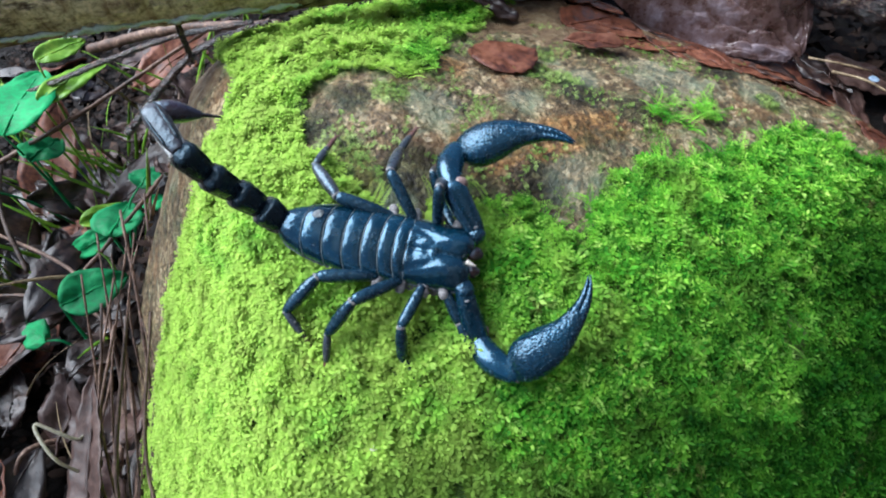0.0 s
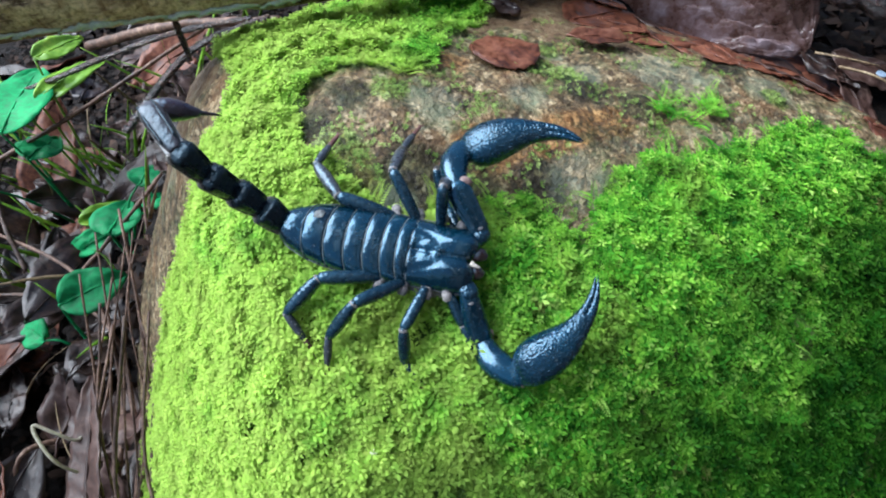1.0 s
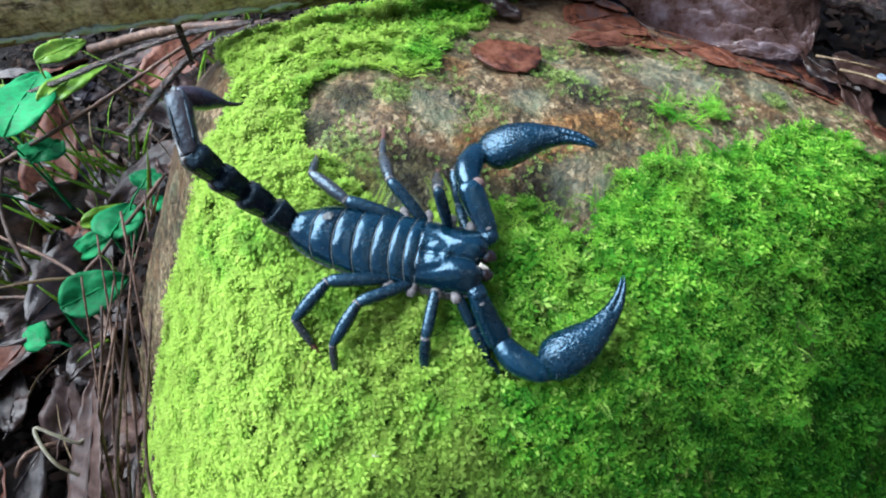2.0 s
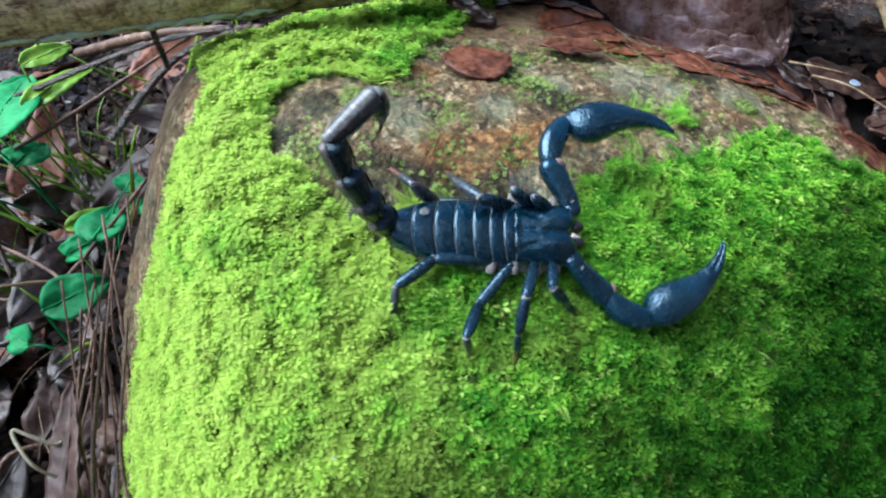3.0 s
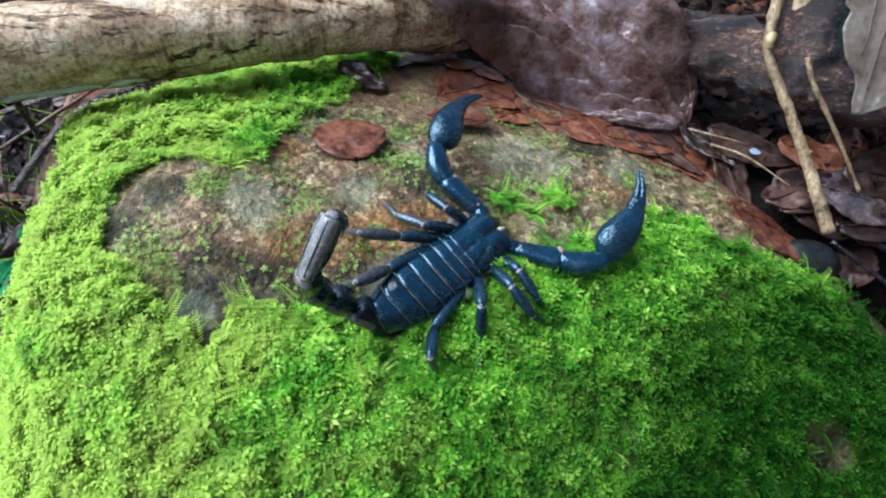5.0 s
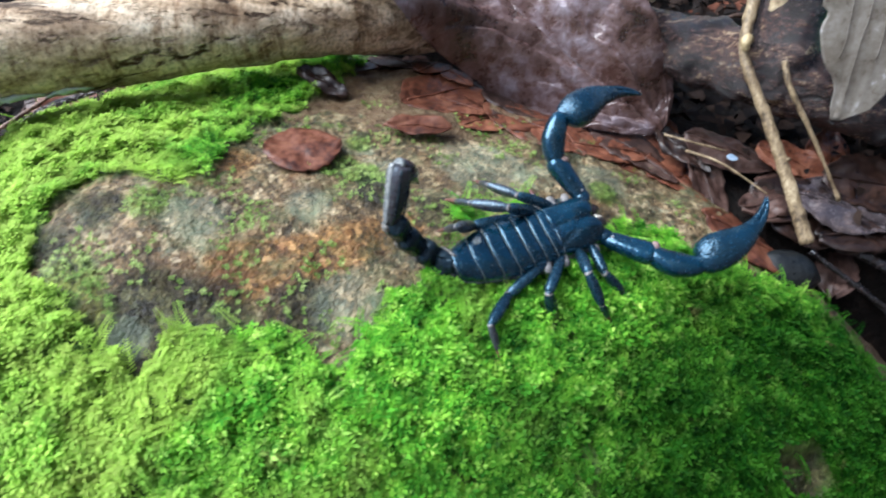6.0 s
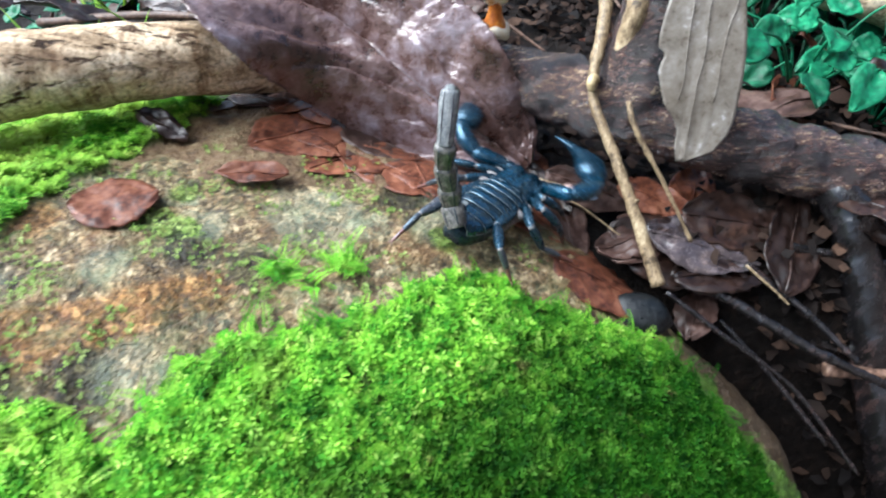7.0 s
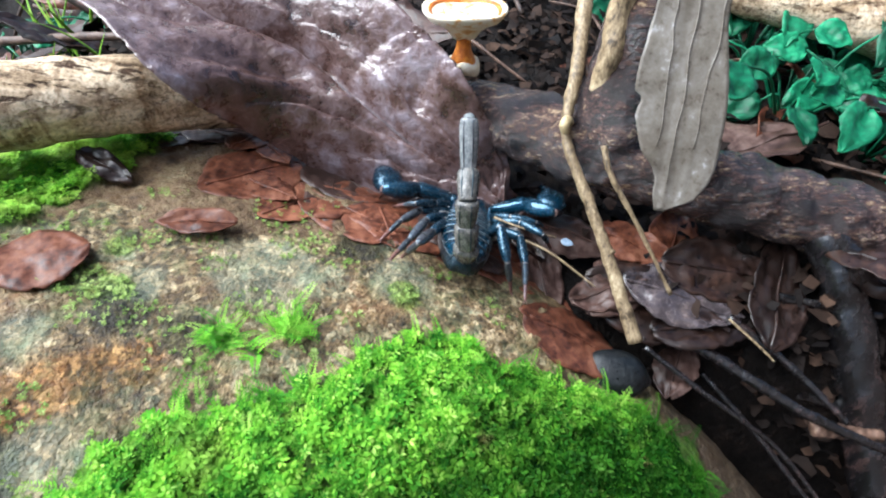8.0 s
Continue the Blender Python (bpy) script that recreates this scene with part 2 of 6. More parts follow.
BARK = bark_material()
BLACKWOOD = plain("black_wet_wood", [(0.3, (0.003, 0.003, 0.003)), (0.55, (0.010, 0.009, 0.010)), (0.78, (0.055, 0.032, 0.028))], 70, 0.26, 0.6, 0.002, 0.6, stretch=(1, 1, 0.35), wet=0.7)
PURPLELEAF = plain("purple_wet_leaf", [(0.3, (0.024, 0.019, 0.020)), (0.5, (0.060, 0.047, 0.050)), (0.64, (0.10, 0.078, 0.078)), (0.80, (0.17, 0.125, 0.11))], 60, 0.26, 0.4, 0.0008, 0.6, wet=0.55)
DARKWOOD = plain("wet_dark_wood", [(0.3, (0.005, 0.0035, 0.0035)), (0.43, (0.022, 0.012, 0.011)), (0.55, (0.070, 0.036, 0.030)), (0.65, (0.13, 0.074, 0.052)), (0.73, (0.42, 0.29, 0.17))], 150, 0.23, 1.0, 0.005, 0.6, stretch=(0.3, 1, 1), wet=0.7)
TANWOOD = plain("tan_dry_stem", [(0.30, (0.055, 0.038, 0.022)), (0.45, (0.19, 0.135, 0.075)), (0.6, (0.30, 0.225, 0.13)), (0.75, (0.48, 0.39, 0.25))], 260, 0.55, 0.7, 0.0005, stretch=(0.9, 0.45, 0.45))
TWIG = plain("brown_twig", [(0.3, (0.03, 0.018, 0.013)), (0.55, (0.105, 0.062, 0.045)), (0.75, (0.24, 0.165, 0.125))], 120, 0.6, 0.6, 0.0006, vary=0.5)
REDLEAF = plain("red_brown_leaf", [(0.3, (0.034, 0.011, 0.007)), (0.52, (0.135, 0.045, 0.024)), (0.78, (0.25, 0.105, 0.06))], 80, 0.52, 0.4, 0.0006, spec=0.28, vary=0.25, wet=0.1)
# the lilac upper stops stand in for sky sheen on the wet blade
BIGLEAF = plain("brown_leaf_with_sheen", [(0.30, (0.026, 0.012, 0.009)), (0.42, (0.080, 0.042, 0.035)), (0.53, (0.135, 0.082, 0.075)), (0.63, (0.205, 0.150, 0.158)), (0.76, (0.31, 0.262, 0.29))], 27, 0.33, 0.9, 0.0024, 0.7, wet=0.32)
GREYLEAF = plain("grey_dead_leaf", [(0.3, (0.105, 0.088, 0.068)), (0.50, (0.16, 0.14, 0.115)), (0.66, (0.205, 0.185, 0.16)), (0.76, (0.36, 0.35, 0.34))], 60, 0.36, 0.35, 0.0005, wet=0.2)
BLACKLEAF = plain("black_wet_leaf", [(0.3, (0.006, 0.0035, 0.0028)), (0.6, (0.024, 0.012, 0.009)), (0.8, (0.065, 0.033, 0.023))], 70, 0.40, 0.5, 0.001, 0.4, vary=0.4, wet=0.15)
PALESTALK = plain("pale_dry_stalk", [(0.3, (0.20, 0.17, 0.11)), (0.7, (0.48, 0.45, 0.34))], 120, 0.5, 0.4)
DUNLEAF = plain("pinkish_dead_leaf", [(0.3, (0.022, 0.012, 0.009)), (0.55, (0.060, 0.033, 0.027)), (0.8, (0.125, 0.083, 0.07))], 60, 0.48, 0.5, 0.0008, 0.3, vary=0.3, wet=0.08)
GREEN = plain("green_leaf", [(0.3, (0.010, 0.14, 0.045)), (0.55, (0.016, 0.26, 0.085)), (0.8, (0.04, 0.38, 0.13))], 60, 0.65, 0.3, 0.0006, 0.2, vary=0.3)
LIME = plain("yellow_green_leaf", [(0.3, (0.10, 0.24, 0.012)), (0.6, (0.20, 0.40, 0.03)), (0.8, (0.36, 0.48, 0.06))], 70, 0.45, 0.3, 0.0005, vary=0.3)
TEAL = plain("emerald_leaf", [(0.3, (0.005, 0.065, 0.032)), (0.55, (0.010, 0.14, 0.068)), (0.8, (0.03, 0.26, 0.12))], 60, 0.5, 0.3, 0.0006, 0.3, vary=0.6)


def bits_material():
    m, t, b = material("leaf_bits", 0.75, 0.15)
    v = coords(t)
    c = ramp(t, island(t), [(0.0, (0.004, 0.003, 0.003)), (0.45, (0.013, 0.008, 0.006)), (0.75, (0.027, 0.015, 0.010)), (0.95, (0.042, 0.024, 0.016)), (1.0, (0.075, 0.043, 0.028))])
    n = noise_of(t, v, 260, 4, 0.7)
    c = mix(t, 1.0, c, ramp(t, n, [(0.3, (0.5, 0.5, 0.5)), (0.7, (1.2, 1.2, 1.2))]), "MULTIPLY")
    t.links.new(c, b.inputs["Base Color"])
    bump(t, b, n, 0.6, 0.0008)
    return m


BITS = bits_material()
# albedo lowered to stand in for shade under the log and leaves
SOIL = plain("shade_black_humus", [(0.3, (0.002, 0.0018, 0.0017)), (0.55, (0.008, 0.006, 0.005)), (0.75, (0.018, 0.012, 0.009))], 55, 0.85, 1.0, 0.004, 0.12)
CAPTOP = plain("cream_fungus", [(0.30, (0.55, 0.25, 0.06)), (0.38, (0.70, 0.50, 0.26)), (0.46, (0.76, 0.68, 0.52)), (0.75, (0.82, 0.78, 0.68))], 75, 0.5, 0.3, 0.0004)
ORANGE = plain("orange_fungus", [(0.3, (0.34, 0.08, 0.01)), (0.6, (0.62, 0.20, 0.02)), (0.8, (0.75, 0.38, 0.08))], 130, 0.45, 0.3, 0.0004)
PEBBLE = plain("dark_pebble", [(0.3, (0.003, 0.004, 0.005)), (0.6, (0.009, 0.011, 0.012)), (0.8, (0.025, 0.028, 0.03))], 120, 0.4, 0.6, 0.0008)
GLINT = plain("bluish_glint", [(0.3, (0.16, 0.24, 0.34)), (0.7, (0.36, 0.45, 0.56))], 300, 0.4)
LICHEN = plain("mint_lichen", [(0.3, (0.40, 0.50, 0.40)), (0.7, (0.68, 0.76, 0.66))], 200, 0.8, 0.8, 0.001)
FLECK = plain("pale_moss", [(0.3, (0.07, 0.14, 0.02)), (0.5, (0.19, 0.30, 0.06)), (0.7, (0.40, 0.50, 0.17))], 140, 0.7, 0.2, 0.0003, 0.15)


# ---- mesh helpers ----
def smooth01(x):
    x = np.clip(x, 0, 1)
    return x * x * (3 - 2 * x)


def mesh_of(name, verts, faces, mat, smooth=True):
    me = bpy.data.meshes.new(name)
    me.from_pydata([tuple(map(float, v)) for v in verts], [], [tuple(map(int, f)) for f in faces])
    me.materials.append(mat)
    me.update()
    if smooth:
        me.polygons.foreach_set("use_smooth", [True] * len(me.polygons))
    return me


def part(name, shape, mat, parent=None, label="", smooth=True):
    """One mesh object, under a thing or a part if parent is given. shape: verts and faces."""
    ob = new(name, mesh_of(name, shape[0], shape[1], mat, smooth))
    ob.parent = parent
    return tagged(ob, label)


def join(*shapes):
    verts, faces = [], []
    for v, f in shapes:
        k = len(verts)
        verts += [tuple(p) for p in v]
        faces += [tuple(i + k for i in g) for g in f]
    return verts, faces


def moved(shape, m):
    return [tuple(m @ Vector(v)) for v in shape[0]], shape[1]


def rings(sections, caps=True):
    """A closed skin through rings of points, all of the same count."""
    n = len(sections[0])
    verts = [tuple(p) for s in sections for p in s]
    faces = []
    for i in range(len(sections) - 1):
        for j in range(n):
            a, b = i * n + j, i * n + (j + 1) % n
            faces.append((a, b, b + n, a + n))
    if caps:
        faces.append(tuple(range(n - 1, -1, -1)))
        k = (len(sections) - 1) * n
        faces.append(tuple(range(k, k + n)))
    return verts, faces


def spline(points, count):
    """Catmull-Rom through the points, count samples."""
    p = np.array(points, float)
    p = np.vstack([2 * p[0] - p[1], p, 2 * p[-1] - p[-2]])
    out = []
    for s in np.linspace(0, len(p) - 3 - 1e-9, count):
        i, u = int(s), s - int(s)
        a, b, c, d = p[i:i + 4]
        out.append(0.5 * (2 * b + (c - a) * u + (2 * a - 5 * b + 4 * c - d) * u * u + (3 * b - a - 3 * c + d) * u ** 3))
    return np.array(out)


def tube(points, radii, sides=10, count=24, rough=0.0, seed=0, scale=60.0):
    """A round stem along a curve, with knobbly relief of the given size in metres."""
    c = spline(points, count)
    rad = np.interp(np.linspace(0, 1, count), np.linspace(0, 1, len(radii)), radii)
    d = np.gradient(c, axis=0)
    d /= np.linalg.norm(d, axis=1)[:, None] + 1e-12
    side = np.cross(d[0], (0.31, 0.2, 0.93))
    secs = []
    for i in range(count):
        side = side - d[i] * np.dot(side, d[i])
        side /= np.linalg.norm(side)
        up = np.cross(d[i], side)
        ring = []
        for j in range(sides):
            a = 2 * math.pi * j / sides
            n = side * math.cos(a) + up * math.sin(a)
            p = c[i] + n * rad[i]
            if rough:
                p = c[i] + n * (rad[i] + rough * noise.fractal(Vector(p * scale) + Vector((seed, 0, 0)), 1.0, 2.0, 4))
            ring.append(p)
        secs.append(ring)
    return rings(secs)


def loft(stations, sides=18, power=2.3):
    """A skin along +x in millimetres. stations: x, y shift, half width, height above, depth below."""
    secs = []
    for x, y, w, up, down in stations:
        ring = []
        for j in range(sides):
            a = 2 * math.pi * j / sides
            ca, sa = math.cos(a), math.sin(a)
            py = abs(ca) ** (2 / power) * math.copysign(1, ca) * w
            pz = abs(sa) ** (2 / power) * (up if sa > 0 else -down)
            ring.append((x / 1000, (y + py) / 1000, pz / 1000))
        secs.append(ring)
    return rings(secs)


def fine(stations, count):
    """More stations on a smooth line through those given."""
    return [tuple(r) for r in spline(stations, count)]


def leaf_shape(length, width, curl=0.0, fold=0.0, wave=0.0, seed=0, nu=18, nv=10, thick=0.0003, tip=0.8, ragged=0.0, sag=0.0, blunt=False, crumple=0.0):
    """A leaf blade along +x from its stalk at 0, with thickness. curl bends it up lengthwise, fold lifts its sides, sag bows it down."""
    top, low = [], []
    for i in range(nu + 1):
        u = i / nu
        w = width * (math.sin(math.pi * min(1, max(0.0, u * 0.97 + 0.015)) ** tip)) ** 0.75
        if blunt:
            w = width * (1 - abs(2 * u - 1) ** 3.2) ** 0.6 * (0.75 + 0.35 * math.sin(u * 2.6))
        for j in range(nv + 1):
            v = 2 * j / nv - 1
            k = 1 - ragged * max(0, noise.noise(Vector((u * 9, v * 2 + seed, seed * 3.7)))) * abs(v)
            x, y = u * length, v * w * k
            z = fold * abs(v) * w + curl * length * u * u - sag * length * (v * v)
            z += wave * (noise.noise(Vector((u * 3.0 + seed, v * 1.6, seed * 1.3))) + 0.5 * noise.noise(Vector((u * 8 + seed, v * 4.5, 7.0))))
            z += crumple * (abs(noise.noise(Vector((u * 13 + seed, v * 6, 1.0)))) + 0.6 * abs(noise.noise(Vector((u * 27 + seed, v * 12, 4.0)))) - 0.3)
            z += 0.0012 * (length / 0.1) * math.exp(-(v * w / (0.02 * length)) ** 2) * 0.3
            z += 0.0006 * (length / 0.1) * math.cos((u * length - abs(y) * 0.8) * 420 * (0.1 / length))
            top.append((x, y, z))
            low.append((x, y, z - thick))
    n = nv + 1
    verts = top + low
    k = len(top)
    faces = []
    for i in range(nu):
        for j in range(nv):
            a = i * n + j
            faces.append((a, a + n, a + n + 1, a + 1))
            faces.append((k + a, k + a + 1, k + a + n + 1, k + a + n))
    edge = [j for j in range(n)] + [i * n + nv for i in range(1, nu + 1)] + [nu * n + j for j in range(nv - 1, -1, -1)] + [i * n for i in range(nu - 1, 0, -1)]
    for a, b in zip(edge, edge[1:] + edge[:1]):
        faces.append((a, b, k + b, k + a))
    return verts, faces


def leaf_thing(name, mat, label, category, length, width, m, group="", rib=True, rib_mat=None, stalk=0.0, **kw):
    """A leaf with its blade, midrib and stalk as parts."""
    thing = new(name)
    thing.matrix_world = m
    tagged(thing, label, category, group)
    part("blade", leaf_shape(length, width, **kw), mat, thing)
    if rib:
        curl, seed, wave = kw.get("curl", 0), kw.get("seed", 0), kw.get("wave", 0)
        pts = []
        for i in range(9):
            u = i / 8 * 0.98
            z = curl * length * u * u + wave * (noise.noise(Vector((u * 3.0 + seed, 0, seed * 1.3))) + 0.5 * noise.noise(Vector((u * 8 + seed, 0, 7.0))))
            pts.append((u * length, 0, z + 0.0003))
        if stalk:
            pts = [(-stalk, 0, pts[0][2] - 0.1 * stalk)] + pts
        r = length * 0.012
        part("midrib", tube(pts, [r, r, r * 0.7, r * 0.25], 6, 20), rib_mat or mat, thing)
    return thing


def basis_at(p, ahead, up=(0, 0, 1)):
    """The pose at p whose x looks along ahead and whose z is near up."""
    x = Vector(ahead).normalized()
    y = Vector(up).cross(x).normalized()
    z = x.cross(y)
    return Matrix(((x.x, y.x, z.x, p[0]), (x.y, y.y, z.y, p[1]), (x.z, y.z, z.z, p[2]), (0, 0, 0, 1)))


# ---- the stone and the ground ----
OUTLINE = [(-0.010, -0.045), (-0.045, 0.07), (-0.0665, 0.147), (-0.090, 0.19), (-0.094, 0.215), (-0.060, 0.243), (-0.01, 0.266), (0.04, 0.274), (0.072, 0.266), (0.098, 0.245), (0.15, 0.222), (0.20, 0.170), (0.246, 0.134), (0.272, 0.05), (0.25, -0.03)]
BARE = [(0.007, 0.198), (-0.003, 0.176), (-0.002, 0.161), (-0.011, 0.154), (-0.025, 0.157), (-0.035, 0.152), (-0.041, 0.137), (-0.038, 0.122), (-0.018, 0.111),
        (-0.014, 0.104), (-0.007, 0.101), (-0.003, 0.111), (0.006, 0.114), (0.020, 0.116), (0.032, 0.110), (0.037, 0.103), (0.040, 0.114), (0.049, 0.125),
        (0.056, 0.130), (0.063, 0.1355), (0.074, 0.1355), (0.081, 0.139), (0.093, 0.146), (0.104, 0.151), (0.110, 0.157), (0.119, 0.162), (0.135, 0.1625), (0.148, 0.157), (0.158, 0.154), (0.180, 0.153), (0.193, 0.150), (0.212, 0.143),
        (0.214, 0.130), (0.30, 0.09), (0.32, 0.28), (0.045, 0.28), (0.024, 0.222)]


def inside(px, py, poly):
    """Signed distance to a polygon, negative inside, for arrays of places."""
    best = np.full(px.shape, 1e9)
    odd = np.zeros(px.shape, bool)
    for (ax, ay), (bx, by) in zip(poly, poly[1:] + poly[:1]):
        ex, ey = bx - ax, by - ay
        u = np.clip(((px - ax) * ex + (py - ay) * ey) / (ex * ex + ey * ey), 0, 1)
        best = np.minimum(best, np.hypot(px - ax - u * ex, py - ay - u * ey))
        cross = (ay > py) != (by > py)
        odd ^= cross & (px < ex * (py - ay) / (ey if ey else 1e-9) + ax)
    return np.where(odd, -best, best)


def stone_top(x, y):
    X, Y = (x - 0.05) * 10, (y - 0.13) * 10
    return 0.183 - 0.0203 * X + 0.0241 * Y - 0.0065 * X * X + 0.0145 * X * Y - 0.0372 * Y * Y + 0.06 * np.maximum(0, Y - 0.65) ** 2 - 0.08 * np.maximum(0, Y - 1.1) ** 2


def stone_z(x, y):
    """The stone's surface without its small relief."""
    x, y = np.asarray(x, float), np.asarray(y, float)
    d = inside(x, y, OUTLINE)
    k = 2.0 + 0.8 * smooth01((x - 0.02) / 0.1)
    swell = 0.005 * np.exp(-((x + 0.02) ** 2 + (y - 0.135) ** 2) / 0.03 ** 2)
    swell = swell + 0.0018 * np.exp(-((x - 0.028) ** 2 + (y - 0.247) ** 2) / 0.024 ** 2)
    return stone_top(np.clip(x, -0.16, 0.3), np.clip(y, -0.06, 0.28)) + swell - k * (d + np.sqrt(d * d + 0.014 ** 2)) / 2


def ground_z(x, y):
    x, y = np.asarray(x, float), np.asarray(y, float)
    # the last term is a ridge added behind the log to keep its gap dark
    return 0.148 * smooth01((y - 0.1) / 0.09) * smooth01((x + 0.30) / 0.33) * smooth01((2.2 - x) / 1.6) * smooth01((2.4 - y) / 1.6) + 0.009 * np.exp(-((x - 0.115) / 0.075) ** 2 - ((y - 0.248) / 0.03) ** 2) - 0.02 * smooth01((y - 0.5) / 3) + 0.022 * np.exp(-((y - 0.262 - 0.42 * x) / 0.014) ** 2) * smooth01((x + 0.05) / 0.04) * smooth01((0.10 - x) / 0.03)


def relief(x, y, size, amp, octaves=4):
    return np.array([amp * noise.fractal(Vector((float(a) * size, float(b) * size, 3.1)), 1.0, 2.0, octaves) for a, b in zip(np.ravel(x), np.ravel(y))]).reshape(np.shape(x))


def blobs(x, y, spots):
    """Soft round patches: x, y, radius."""
    return sum(np.exp(-((x - a) ** 2 + (y - b) ** 2) / r ** 2) for a, b, r in spots)


# patches on the bare stone: dark algae, pale lichen, rusty clay, thin turf
ALGA = [(-0.009, 0.118, 0.008), (-0.026, 0.143, 0.006), (-0.037, 0.131, 0.006), (0.006, 0.118, 0.009), (-0.01, 0.104, 0.008), (-0.010, 0.191, 0.008), (0.045, 0.162, 0.008), (0.062, 0.155, 0.006), (0.028, 0.121, 0.007), (0.105, 0.196, 0.008)]
LICHENS = [(-0.003, 0.143, 0.008), (0.082, 0.178, 0.012), (0.072, 0.181, 0.010), (0.038, 0.123, 0.009), (0.025, 0.152, 0.006), (0.046, 0.171, 0.007), (0.117, 0.182, 0.009), (-0.012, 0.109, 0.005)]
RUST = [(0.029, 0.135, 0.006), (0.036, 0.139, 0.006), (0.044, 0.143, 0.006), (0.053, 0.147, 0.006), (0.010, 0.128, 0.008), (0.02, 0.133, 0.006), (0.0, 0.168, 0.008)]
TURF = [(-0.029, 0.121, 0.007), (-0.024, 0.114, 0.008), (-0.016, 0.146, 0.006), (0.030, 0.172, 0.006), (0.040, 0.168, 0.005), (0.118, 0.176, 0.005), (0.036, 0.186, 0.004)]


def sheet(xs, ys, z):
    gx, gy = np.meshgrid(xs, ys)
    nx, ny = len(xs), len(ys)
    i = np.arange(nx * ny).reshape(ny, nx)
    faces = np.stack([i[:-1, :-1], i[:-1, 1:], i[1:, 1:], i[1:, :-1]], -1).reshape(-1, 4)
    return np.stack([gx, gy, z], -1).reshape(-1, 3), faces


def cushion(x, y):
    """The swelling of the moss over the stone."""
    return 0.0012 + relief(x, y, 105, 0.0030, 2) + relief(x, y, 300, 0.0019, 2)


xs, ys = np.arange(-0.21, 0.36, 0.0018), np.arange(-0.13, 0.34, 0.0018)
gx, gy = np.meshgrid(xs, ys)
bare_d = inside(gx, gy, BARE) + relief(gx, gy, 130, 0.004, 3) + relief(gx, gy, 420, 0.0022, 2)
moss_mask = smooth01((bare_d + 0.001) / 0.003) * (1 - smooth01((inside(gx, gy, OUTLINE) + 0.009 - 1.2 * np.clip(0.160 - gy, 0, 1)) / 0.004) * (gx < -0.045))
pit = 1 - smooth01((np.hypot((gx - 0.172) / 1.3, gy - 0.096) + relief(gx, gy, 110, 0.008, 2) - 0.0080) / 0.004)
moss_mask = moss_mask * (1 - pit)
gz = stone_z(gx, gy) - 0.005 * pit + relief(gx, gy, 30, 0.0022) + cushion(gx, gy) * moss_mask + relief(gx, gy, 170, 0.0007, 3) * (1.6 - moss_mask)
shape = sheet(xs, ys, gz)
keep = (gz.reshape(-1)[shape[1]] > -0.06).all(1)
boulder = new("boulder", mesh_of("boulder", shape[0], shape[1][keep], STONE))
tagged(boulder, "rounded wet boulder, tan and grey, half covered in moss", "rock")
# the pit is darkened through the algae field as well
for key, field in (("alga", blobs(gx, gy, ALGA) + 1.6 * pit), ("lichen", blobs(gx, gy, LICHENS)), ("rust", blobs(gx, gy, RUST)), ("turf", blobs(gx, gy, TURF)), ("moss", moss_mask), ("humus", smooth01((gy - 0.185 + 0.12 * (gx - 0.05) * (gx < 0.05) + relief(gx, gy, 60, 0.016, 3)) / 0.030) * smooth01((0.18 - gx) / 0.03) + 0.8 * smooth01((gy - 0.16) / 0.02) * smooth01((-0.07 - gx) / 0.01) + 0.2 * pit + 0.9 * smooth01((gx - 0.195) / 0.02) * smooth01((0.165 - gy) / 0.02)), ("dark_flank", 0.85 * smooth01((gx - 0.196 + relief(gx, gy, 90, 0.006, 3)) / 0.012) * smooth01((0.172 - gy) / 0.02))):
    at = boulder.data.attributes.new(key, "FLOAT", "POINT")
    at.data.foreach_set("value", np.asarray(field, np.float32).reshape(-1))

far = np.cumsum(0.01 * 1.16 ** np.arange(50))
gxs = np.concatenate([-0.5 - far[::-1], np.arange(-0.5, 0.6, 0.006), 0.6 + far])
gys = np.concatenate([-0.3 - far[::-1], np.arange(-0.3, 0.7, 0.006), 0.7 + far])
hx, hy = np.meshgrid(gxs, gys)
shape = sheet(gxs, gys, ground_z(hx, hy) + relief(hx, hy, 22, 0.008) + relief(hx, hy, 120, 0.002, 3))
ground = tagged(new("ground", mesh_of("ground", *shape, SOIL)), "dark wet forest humus", "ground", kind="structure")


# ---- moss: many small feathery shoots ----
def stone_surface(px, py):
    """Height and normal of the stone's surface under many places."""
    e = 0.0015
    z = stone_z(px, py)
    nx = -(stone_z(px + e, py) - stone_z(px - e, py)) / (2 * e)
    ny = -(stone_z(px, py + e) - stone_z(px, py - e)) / (2 * e)
    n = np.stack([nx, ny, np.ones_like(nx)], -1)
    return z, n / np.linalg.norm(n, axis=1)[:, None]


def shoot_template(rng, leaves, length, spread):
    """Leaflets, four corners each, of one shoot that stands on +z; metres."""
    quads = []
    for i in range(leaves):
        a = 2.4 * i + rng.uniform(-0.4, 0.4)
        h = length * (0.25 + 0.75 * i / leaves)
        out = np.array([math.cos(a), math.sin(a), 0])
        side = np.array([-math.sin(a), math.cos(a), 0])
        lift = rng.uniform(0.1, 0.75)
        ll, w = spread * rng.uniform(0.7, 1.2), spread * rng.uniform(0.17, 0.26)
        base = np.array([0, 0, h]) + out * 0.0001
        mid = base + out * ll * 0.5 + np.array([0, 0, ll * lift * 0.6])
        end = base + out * ll + np.array([0, 0, ll * lift * 0.75])
        quads.append([base, mid + side * w, end, mid - side * w])
    return np.array(quads)


